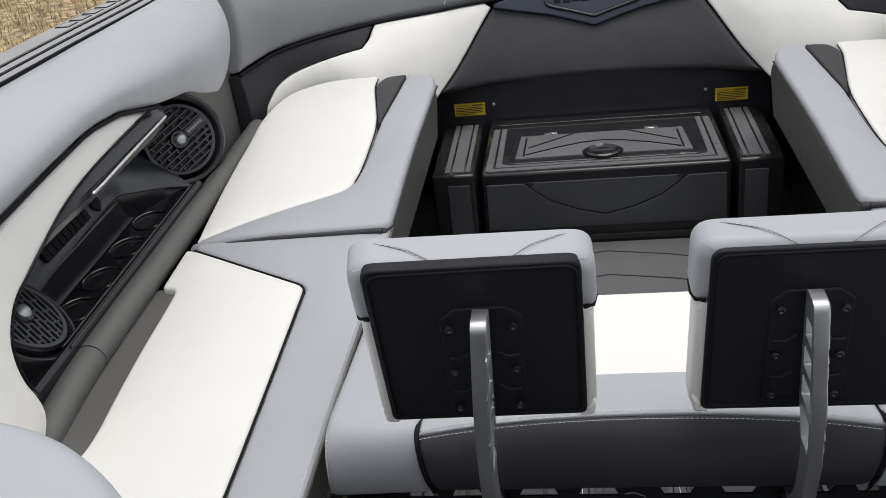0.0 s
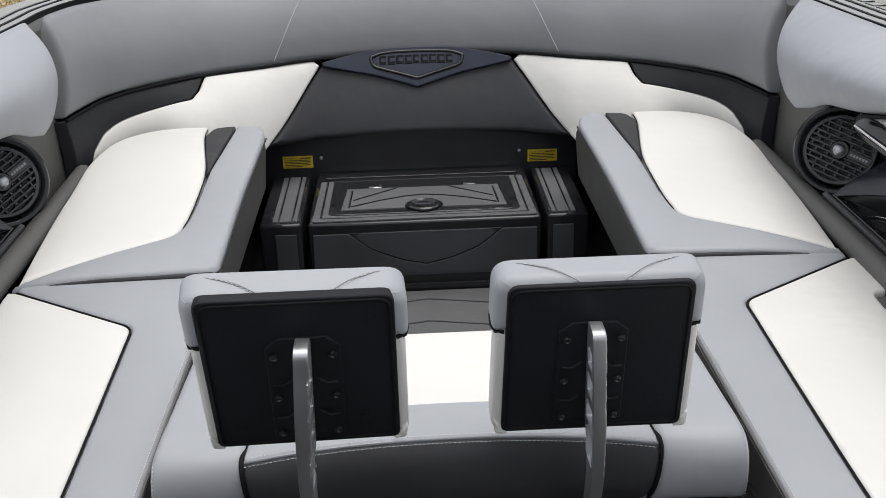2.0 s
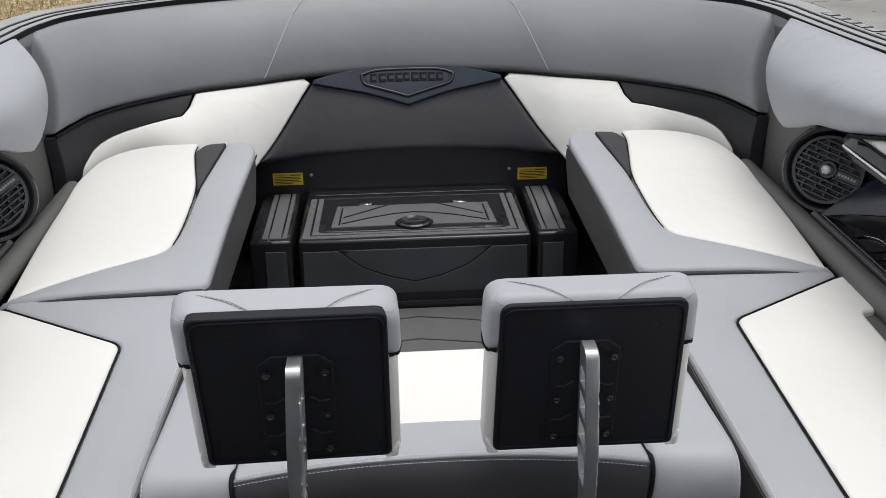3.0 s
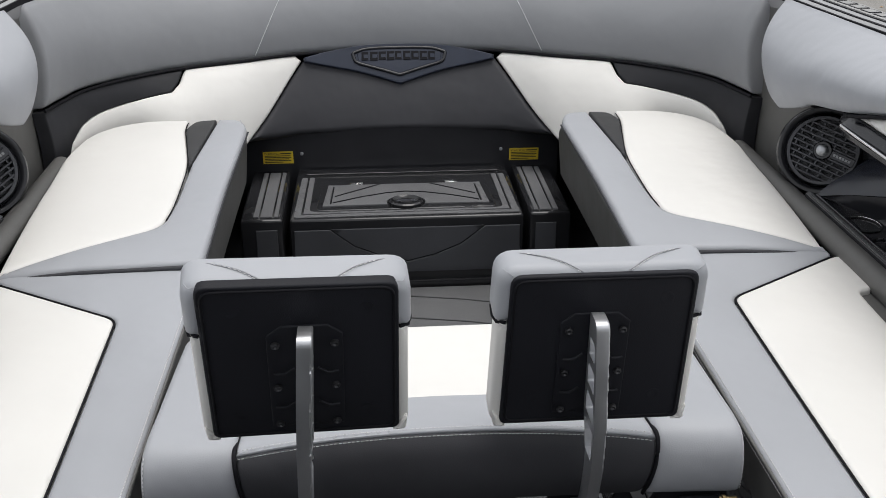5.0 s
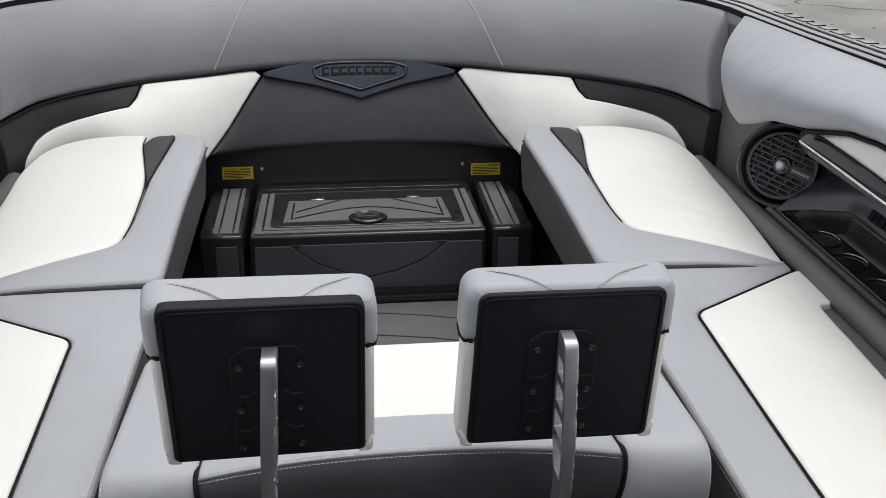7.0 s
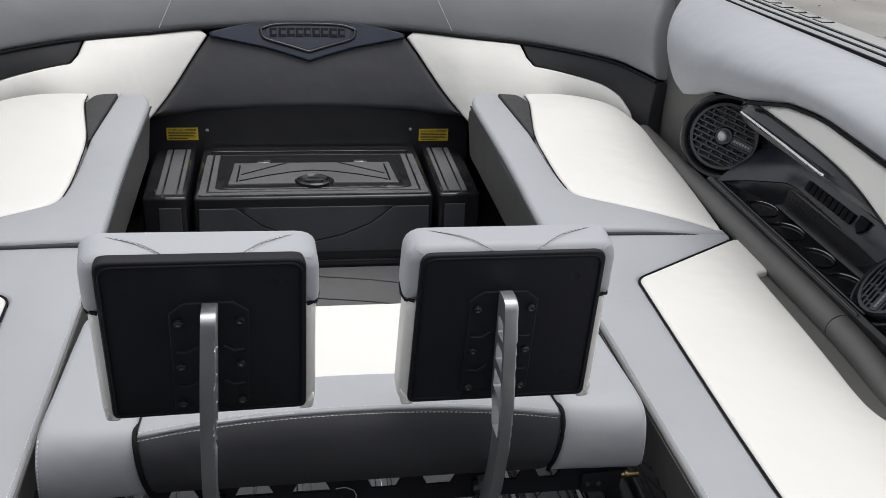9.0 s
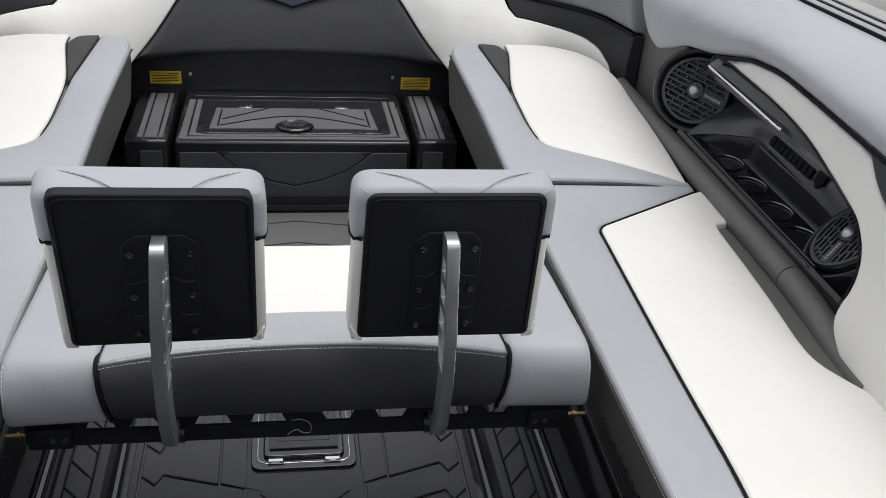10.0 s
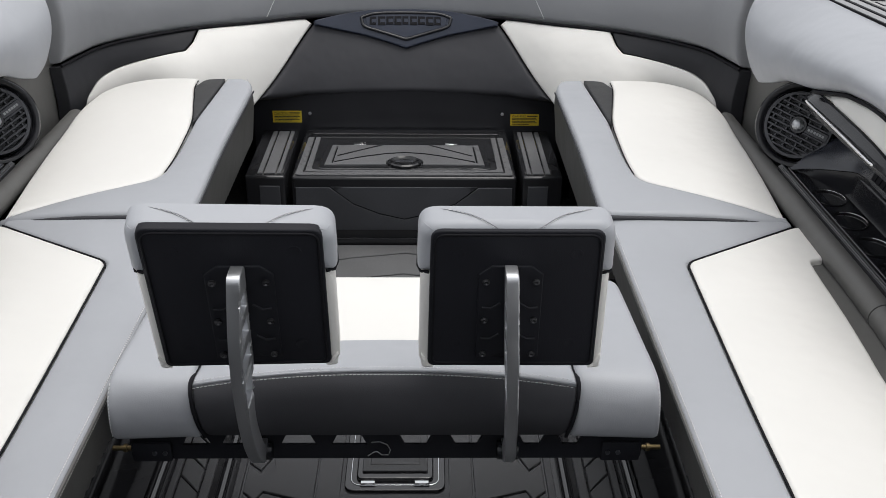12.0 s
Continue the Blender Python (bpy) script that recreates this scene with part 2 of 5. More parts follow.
def stitches(name, pts, length=0.0055, gap=0.003, width=0.0009, up=(0.1, -0.25, 0.96)):
    """A row of raised thread stitches along a polyline."""
    pts = [np.array(p, float) for p in resample(pts, 0.004, closed=False)]
    acc = np.concatenate([[0], np.cumsum([np.linalg.norm(b - a) for a, b in zip(pts, pts[1:])])])
    P = np.array(pts)
    verts, faces, s = [], [], 0.0
    up = np.array(up)

    def at(q):
        return np.array([np.interp(q, acc, P[:, k]) for k in range(3)])
    while s + length < acc[-1]:
        a, b = at(s), at(s + length)
        t = (b - a) / max(np.linalg.norm(b - a), 1e-9)
        w = np.cross(t, up)
        w /= max(np.linalg.norm(w), 1e-9)
        u = np.cross(w, t)
        k = len(verts)
        for e, q in ((a, 0), (a + (b - a) * 0.5, 1), (b, 0)):
            verts += [e - w * width, e + u * width * (0.5 + q * 0.9), e + w * width]
        for i in (0, 3):
            faces += [[k + i, k + i + 1, k + i + 4, k + i + 3], [k + i + 1, k + i + 2, k + i + 5, k + i + 4]]
        s += length + gap
    return to_mesh(name, verts, faces, recalc=False)


def block(name, x0, x1, y0, y1, z0, z1, bevel=0.004, seg=2, m=None):
    bm = bmesh.new()
    bmesh.ops.create_cube(bm, size=1, matrix=Matrix.Translation(((x0 + x1) / 2, (y0 + y1) / 2, (z0 + z1) / 2)) @ Matrix.Diagonal((x1 - x0, y1 - y0, z1 - z0, 1)))
    if bevel:
        bmesh.ops.bevel(bm, geom=bm.edges, offset=bevel, segments=seg, profile=0.5, affect="EDGES")
    if m is not None:
        bm.transform(m)
    me = bpy.data.meshes.new(name)
    bm.to_mesh(me)
    bm.free()
    me.polygons.foreach_set("use_smooth", [True] * len(me.polygons))
    me.set_sharp_from_angle(angle=radians(38))
    return me


def lathe(name, profile, m, seg=32, caps=True):
    """Turns (radius, height) pairs round the z axis, then lays them by m."""
    verts, faces = [], []
    for r, h in profile:
        for k in range(seg):
            w = 2 * math.pi * k / seg
            verts.append(m @ Vector((r * math.cos(w), r * math.sin(w), h)))
    n = len(profile)
    for i in range(n - 1):
        for k in range(seg):
            l = (k + 1) % seg
            faces.append([i * seg + k, i * seg + l, (i + 1) * seg + l, (i + 1) * seg + k])
    if caps:
        faces.append([k for k in range(seg)][::-1])
        faces.append([(n - 1) * seg + k for k in range(seg)])
    return to_mesh(name, verts, faces, sharp=35)


def facing(at, normal):
    return Matrix.Translation(at) @ Vector(normal).to_track_quat("Z", "Y").to_matrix().to_4x4()


def spline(P, u, mirror=False):
    """A smooth curve through the points P, at u from 0 to 1."""
    P = np.asarray(P, float)
    n = len(P) - 1
    u = min(max(u, 0), 1) * n
    i = min(int(u), n - 1)
    f = u - i
    p1, p2 = P[i], P[i + 1]
    if i > 0:
        p0 = P[i - 1]
    else:
        p0 = P[1] * np.array((-1, 1, 1)) if mirror else 2 * P[0] - P[1]
    p3 = P[i + 2] if i + 2 <= n else 2 * P[n] - P[n - 1]
    return 0.5 * (2 * p1 + (p2 - p0) * f + (2 * p0 - 5 * p1 + 4 * p2 - p3) * f * f + (3 * p1 - p0 - 3 * p2 + p3) * f ** 3)


SIDES = ((1, "starboard"), (-1, "port"))

# ---------------------------------------------------------------- cockpit floor and hull
floor = tagged(part("floor", block("floor", -1.25, 1.25, -1.2, 4.1, -0.06, 0.0, 0), GLOSS), "glossy black fibreglass cockpit floor", "floor", kind="structure")


def flat(z, s=1, dx=0.0):
    return lambda u, v, h: (dx + s * u, v, z + h)


# ---------------------------------------------------------------- near seats
NEAR_Z = 0.56
for s, side in SIDES:
    NEAR_X = 0.007 if s > 0 else 0.014
    seat = thing("lounge_seat", "side lounge seat in white and grey vinyl with black piping", "seat", group="side lounge seats")
    grey = [(0.598, 1.068, 0.03), (0.600, 2.45), (1.125, 2.40), (1.118, 2.335), (0.763, 2.118, 0.03), (0.748, 1.70, 0.3), (0.739, 1.40, 0.3), (0.738, 1.20, 0.1), (0.728, 1.045)]
    part("top_border", patch("top_border", grey, flat(NEAR_Z, s, NEAR_X), 0.016, 0.010, 0.009, 0.025), GREY, seat, "light grey vinyl border")
    white = [(0.732, 1.045), (0.741, 1.20, 0.1), (0.742, 1.40, 0.3), (0.751, 1.70, 0.3), (0.766, 2.115, 0.03), (1.122, 2.332, 0.03), (1.144, 2.33), (1.137, 2.135, 0.014), (1.096, 2.128, 0.024), (1.090, 2.04, 0.05), (1.084, 1.87, 0.1),
             (1.073, 1.70, 0.1), (1.060, 1.565, 0.06), (1.063, 1.49, 0.04), (1.098, 1.425, 0.05), (1.145, 1.345, 0.05), (1.15, 1.28, 0.1), (1.15, 0.5), (0.735, 0.5)]
    part("top_cushion", patch("top_cushion", white, flat(NEAR_Z + 0.002, s, NEAR_X), 0.06, 0.009, 0.010, 0.03, 0.08), WHITE, seat, "white vinyl cushion")
    line = rounded([(0.730, 1.045), (0.7395, 1.20, 0.1), (0.7405, 1.40, 0.3), (0.7495, 1.70, 0.3), (0.7645, 2.1165, 0.03), (1.118, 2.333)], closed=False)
    part("piping", tube("piping", [(NEAR_X + s * p[0], p[1], NEAR_Z - 0.001) for p in resample(line, 0.02, False)], 0.0027), PIPE, seat)
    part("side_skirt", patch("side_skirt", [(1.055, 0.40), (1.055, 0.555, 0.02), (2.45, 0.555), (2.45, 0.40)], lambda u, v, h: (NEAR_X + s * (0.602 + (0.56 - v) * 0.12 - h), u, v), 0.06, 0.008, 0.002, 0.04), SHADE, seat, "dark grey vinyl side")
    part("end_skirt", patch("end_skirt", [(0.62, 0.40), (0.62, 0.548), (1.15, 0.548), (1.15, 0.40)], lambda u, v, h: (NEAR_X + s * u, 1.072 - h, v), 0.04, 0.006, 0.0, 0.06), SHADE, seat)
    row = rounded([(0.607, 2.40), (0.607, 1.079, 0.03), (0.722, 1.068)], closed=False)
    part("stitching", stitches("stitching", [(NEAR_X + s * p[0], p[1], NEAR_Z + 0.0015) for p in resample(row, 0.02, False)], width=0.0012), THREAD, seat)
    part("stitching", stitches("stitching", [(NEAR_X + s * 0.6015, y, 0.535) for y in (1.09, 1.7, 2.38)], width=0.0012, up=(-s, 0, 0.15)), THREAD, seat)
    edge = rounded([(0.5975, 2.40), (0.5975, 1.066, 0.03), (0.728, 1.052)], closed=False)
    part("edge_welt", tube("edge_welt", [(NEAR_X + s * p[0], p[1], NEAR_Z - 0.0075) for p in resample(edge, 0.02, False)], 0.0036), SHADE, seat)
    part("base", block("base", *sorted((s * 0.70, s * 1.22)), -1.19, 3.95, 0.0, 0.47, 0.01), GLOSS, seat, "black moulded fibreglass base")
    part("pocket", patch("pocket", [(1.03, 1.2), (1.03, 2.16, 0.02), (1.19, 2.16), (1.19, 1.2)], flat(0.545, s, NEAR_X), 0.03, 0.008, 0.0, 0.05), SHADE, seat, "dark grey vinyl pocket beside the cushion")

# ---------------------------------------------------------------- far seats with arms
def slope(s, lift=0.0):
    return lambda u, v, h: (0.003 + s * u, v, 0.58 + 0.038 * (v - 2.37) - 0.014 * max(0.0, (u - 0.88) / 0.24) ** 1.5 * max(0.0, 1 - (v - 2.34) / 0.5) + lift + h)


for s, side in SIDES:
    seat = thing("corner_seat", "raised corner seat in white vinyl with grey padded arm", "seat", group="corner seats beside the step box")
    arm = [(0.585, 2.385, 0.035), (0.588, 2.877, 0.2), (0.573, 3.42, 0.05), (0.60, 3.515, 0.06), (0.690, 3.52), (0.722, 3.10), (0.720, 2.76, 0.1), (0.735, 2.612, 0.05), (0.90, 2.512, 0.2), (1.03, 2.430, 0.2), (1.122, 2.364), (1.128, 2.352), (0.90, 2.372, 0.3)]
    part("arm_top", patch("arm_top", arm, slope(s), 0.022, 0.015, 0.010, 0.022), GREY, seat, "light grey vinyl arm and front edge")
    wht = [(0.730, 3.08, 0.1), (0.723, 2.76, 0.1), (0.738, 2.614, 0.05), (0.902, 2.515, 0.2), (1.033, 2.436, 0.2), (1.118, 2.38), (1.135, 2.66, 0.2), (1.14, 2.97, 0.2), (1.155, 3.19, 0.1), (1.12, 3.42, 0.1), (0.98, 3.53, 0.1), (0.797, 3.53), (0.797, 3.43, 0.05)]
    part("seat_cushion", patch("seat_cushion", wht, slope(s, -0.004), 0.05, 0.011, 0.012, 0.03, 0.08), WHITE, seat, "white vinyl seat cushion")
    acc = [(0.696, 3.52), (0.77, 3.51, 0.03), (0.792, 3.43), (0.729, 3.07), (0.7245, 3.10)]
    part("accent_wedge", patch("accent_wedge", acc, slope(s, -0.001), 0.04, 0.006, 0.002, 0.02), WEDGE, seat, "charcoal vinyl wedge")
    line = rounded([(0.795, 3.50), (0.795, 3.43, 0.05), (0.729, 3.08, 0.1), (0.7215, 2.76, 0.1), (0.729, 2.66)], closed=False)
    f = slope(s)
    part("piping", tube("piping", [f(p[0], p[1], -0.005) for p in resample(line, 0.02, False)], 0.002), PIPE, seat)
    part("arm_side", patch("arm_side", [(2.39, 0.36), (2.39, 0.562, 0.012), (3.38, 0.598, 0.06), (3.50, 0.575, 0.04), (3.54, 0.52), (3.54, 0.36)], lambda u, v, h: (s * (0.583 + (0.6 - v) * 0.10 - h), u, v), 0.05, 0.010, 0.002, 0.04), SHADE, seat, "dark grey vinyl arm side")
    part("front_face", patch("front_face", [(0.59, 0.50), (0.59, 0.572, 0.02), (0.90, 0.570), (1.06, 0.564), (1.115, 0.555), (1.115, 0.50)], lambda u, v, h: (s * u, 2.372 - h + (u - 0.59) * -0.02, v), 0.02, 0.006, 0.0, 0.03), CHAR, seat)
    for y, z in ((3.02, 0.20), (2.985, 0.205), (3.0, 0.165)):
        part("stud", lathe("stud", [(0.008, 0), (0.008, 0.008), (0.005, 0.012)], facing((s * 0.70, y, z), (-s, 0, 0)), 12), BOLT, seat)
    inner = [(0.592, 2.40), (0.594, 2.877), (0.579, 3.42, 0.05), (0.605, 3.507)]
    part("stitching", stitches("stitching", [f(p[0] + 0.003, p[1], -0.0005) for p in resample(rounded(inner, False), 0.03, False)]), THREAD_GREY, seat)
    front = rounded([(0.60, 2.392), (0.90, 2.381, 0.2), (1.07, 2.373)], False)
    part("stitching", stitches("stitching", [f(p[0], p[1] + 0.003, 0.0003) for p in resample(front, 0.03, False)]), THREAD_GREY, seat)
    part("front_welt", tube("front_welt", [f(p[0], p[1], -0.010 - 0.004 * min(1.0, max(0.0, (p[0] - 0.6) / 0.5))) for p in resample(rounded([(0.605, 2.372), (0.90, 2.366, 0.2), (1.06, 2.357)], False), 0.03, False)], 0.0062), CHAR, seat, "charcoal welt along the front")
    part("tip_welt", tube("tip_welt", [f(u, v, -0.018) for u, v in ((1.05, 2.360), (1.09, 2.354), (1.124, 2.349))], 0.0026), CHAR, seat)
    part("edge_welt", tube("edge_welt", [f(p[0], p[1], -0.017) for p in resample(rounded([(0.572, 3.42), (0.586, 2.877, 0.2), (0.584, 2.385, 0.035), (0.90, 2.371, 0.2), (1.06, 2.362)], False), 0.03, False)], 0.0032), CHAR, seat)

# ---------------------------------------------------------------- transom backrest
SEAM = [(0, 4.05, 0.745), (0.40, 4.0, 0.745), (0.63, 3.894, 0.745), (0.84, 3.80, 0.745), (1.035, 3.654, 0.745), (1.147, 3.515, 0.745), (1.19, 3.378, 0.745), (1.218, 3.25, 0.745)]
FOOT = [(0, 3.835, 0.405), (0.42, 3.825, 0.415), (0.65, 3.72, 0.50), (0.86, 3.62, 0.56), (1.02, 3.60, 0.56), (1.12, 3.50, 0.56), (1.17, 3.36, 0.54), (1.20, 3.21, 0.50)]
CREST = [(0, 4.20, 1.06), (0.42, 4.15, 1.06), (0.68, 4.05, 1.06), (0.90, 3.93, 1.065), (1.09, 3.76, 1.07), (1.20, 3.57, 1.08), (1.235, 3.42, 1.085), (1.245, 3.30, 1.09)]


def between(low, high, bulge=0.0):
    """A surface from the curve low to the curve high, mirrored at the boat's middle; h stands off towards the cockpit."""
    def raw(u, v):
        sg = -1 if u < 0 else 1
        a, b = spline(low, abs(u), True), spline(high, abs(u), True)
        p = a * (1 - v) + b * v
        p[0] *= sg
        return p

    def fn(u, v, h):
        p = raw(u, v)
        e = 0.01
        du, dv = raw(min(u + e, 1), v) - raw(max(u - e, -1), v), raw(u, v + e) - raw(u, v - e)
        n = np.cross(dv, du)
        n /= np.linalg.norm(n)
        if n[1] > 0 and abs(p[0]) < 1.0 or (n[0] * p[0] > 0 and abs(p[0]) > 1.0):
            n = -n
        return p + n * (h + bulge * math.sin(math.pi * min(max(v, 0), 1)))
    return fn


def metric(fn, s=1, across=1.6, high=0.38):
    """The surface fn with its two ways in metres instead of shares."""
    return lambda u, v, h: fn(s * u / across, v / high, h)


def in_metres(outline, across=1.6, high=0.38):
    return [(p[0] * across, p[1] * high) + tuple(0.4 * r for r in p[2:]) for p in outline]


back = between(FOOT, SEAM, 0.012)
transom = thing("transom_upholstery", "curved transom backrest in white, charcoal and black vinyl panels", "backrest")
part("centre_panel", patch("centre_panel", in_metres([(0.19, 0.055), (0.143, 0.125), (0.07, 0.155), (0.0, 0.165), (-0.07, 0.155), (-0.143, 0.125), (-0.19, 0.055), (-0.250, -0.04), (-0.2, 0.37, 0.2), (-0.140, 0.92), (-0.10, 0.99), (0.10, 0.99), (0.140, 0.92), (0.2, 0.37, 0.2), (0.250, -0.04)]), metric(back), 0.05, 0.016, 0.012, 0.016), CHAR, transom, "black vinyl centre panel")
for s, side in SIDES:
    fn = metric(back, s)
    wp = [(0.143, 0.925), (0.155, 0.99), (0.29, 0.99), (0.427, 0.985), (0.437, 0.75, 0.02), (0.454, 0.60, 0.02), (0.552, 0.56, 0.1), (0.684, 0.505, 0.1), (0.792, 0.43, 0.06), (0.868, 0.29, 0.06), (0.898, 0.05, 0.02), (0.898, -0.15), (0.265, -0.15), (0.204, 0.37, 0.2)]
    part("white_panel", patch("white_panel", in_metres(wp), fn, 0.05, 0.008, 0.012, 0.022), WHITE, transom, "white vinyl panel")
    dp = [(0.432, 0.985), (0.60, 0.985), (0.714, 0.985), (0.85, 0.985), (0.995, 0.985), (0.995, 0.02), (0.903, 0.02), (0.903, 0.05, 0.02), (0.873, 0.29, 0.06), (0.797, 0.435, 0.06), (0.688, 0.51, 0.1), (0.555, 0.566, 0.1), (0.458, 0.608, 0.02), (0.442, 0.75, 0.02)]
    part("charcoal_panel", patch("charcoal_panel", in_metres(dp), fn, 0.05, 0.006, 0.006, 0.022), DEEP, transom, "charcoal vinyl panel")
part("piping", tube("piping", [back(u, 1.0, 0.004) for u in np.linspace(-0.995, 0.995, 90)], 0.006), PIPE, transom)

# plaque on the backrest
plaque = part("plaque", patch("plaque", [(-0.140, 0.945), (-0.10, 1.0, 0.02), (-0.05, 1.045, 0.02), (0.05, 1.045, 0.02), (0.10, 1.0, 0.02), (0.140, 0.945), (0.138, 0.90), (0.062, 0.765, 0.02), (0.0, 0.61), (-0.062, 0.765, 0.02), (-0.138, 0.90)], lambda u, v, h: back(u, v, h + 0.028), 0.03, 0.006, 0.0, 0.02), BLUEBLACK, transom, "blue-black moulded shield plaque")
part("inset", patch("inset", [(-0.060, 0.95), (-0.046, 0.99), (0.046, 0.99), (0.060, 0.95), (0.057, 0.855), (0.0, 0.72), (-0.057, 0.855)], lambda u, v, h: back(u, v, h + 0.0305), 0.004, 0.001, 0, 0.02), BLUEBLACK, plaque, "dark shield field")
ring = rounded([(-0.066, 0.955, 0.01), (-0.048, 1.0, 0.02), (0.048, 1.0, 0.02), (0.066, 0.955, 0.01), (0.062, 0.85, 0.03), (0.0, 0.70, 0.01), (-0.062, 0.85, 0.03)])
part("ring", tube("ring", [back(p[0], p[1], 0.030) for p in resample(ring, 0.01)], 0.0068, True), PLASTIC, plaque, "black raised shield outline")
for k in range(9):
    u = -0.0535 + k * 0.0119
    w = 0.0105 if k % 4 else 0.0092
    low = 0.862 if k % 2 else 0.868
    bar = part("raised_bar", patch("raised_bar", [(u, low), (u, 0.958), (u + w, 0.958), (u + w, low)], lambda a, b, h: back(a, b, h + 0.0335), 0.004, 0.0005, 0.0, 0.01), PIPE, plaque)
    part("slot", patch("slot", [(u + w * 0.3, 0.892), (u + w * 0.3, 0.93), (u + w * 0.95, 0.93), (u + w * 0.95, 0.892)], lambda a, b, h: back(a, b, h + 0.0343), 0.002, 0.0003, 0.0, 0.01), BLUEBLACK, bar)

# grey bolster over the backrest
bol = between([(x * 1.0, y + 0.005, z + 0.006) for x, y, z in SEAM], CREST, 0.035)
bolster = thing("transom_bolster", "wide light grey vinyl bolster along the transom", "bolster")
# same vinyl as the side bolsters, coloured darker for its shaded face
part("pad", patch("pad", in_metres([(-0.985, 0.0, 0.02), (-0.985, 1.0, 0.2), (0.985, 1.0, 0.2), (0.985, 0.0, 0.02)], 1.7, 0.36), metric(bol, 1, 1.7, 0.36), 0.06, 0.018, 0.016, 0.03), GREY_SHADED, bolster)
for s, side in SIDES:
    ln = [bol(s * (0.255 - 0.115 * t), 0.02 + 0.95 * t, 0.0155) for t in np.linspace(0, 1, 20)]
    part("seam", tube("seam", ln, 0.0017, sides=6), THREAD_GREY, bolster, "pale stitched seam")

# ---------------------------------------------------------------- side lining
def on_side(s, lift=0.0):
    """The side plane, nearly upright: y, z, and h standing off inwards."""
    return lambda u, v, h: (s * (1.075 + 0.1 * v - h - lift), u, v + 0.1 * (h + lift))


LOW = [(0.3, 0.93), (1.0, 0.955), (1.5, 0.974), (1.70, 0.984), (1.88, 0.993), (2.05, 0.999), (2.115, 0.997), (2.247, 0.982), (2.42, 0.935), (2.49, 0.919), (2.675, 0.885), (2.77, 0.845), (2.87, 0.815), (2.95, 0.822), (3.3, 0.85)]
RIM = [(0.3, 1.50), (1.5, 1.425), (2.05, 1.378), (2.44, 1.335), (2.86, 1.28), (3.3, 1.24)]


def low_z(y):
    return float(np.interp(y, [p[0] for p in LOW], [p[1] for p in LOW]))


def rim_x(y):
    return float(np.interp(y, [p[0] for p in RIM], [p[1] for p in RIM]))


RIM_Z = 1.09


def bolster_side(s):
    def raw(y, w):
        z0 = low_z(y)
        x0 = 1.075 + 0.1 * z0
        x1 = rim_x(y)
        b = math.sin(math.pi * min(max(w, 0), 1)) * 0.052
        return np.array((x0 + (x1 - x0) * max(w, 0.0) ** 2.0 - b * 0.8, y, z0 + (RIM_Z - z0) * w + b * 0.35))

    def fn(y, w, h):
        p = raw(y, w)
        q = raw(y, w + 0.02) - raw(y, w - 0.02)
        n = np.array((-q[2], 0, q[0]))
        n /= np.linalg.norm(n)
        if n[0] > 0:
            n = -n
        p = p + n * h
        return (s * p[0], p[1], p[2])
    return fn


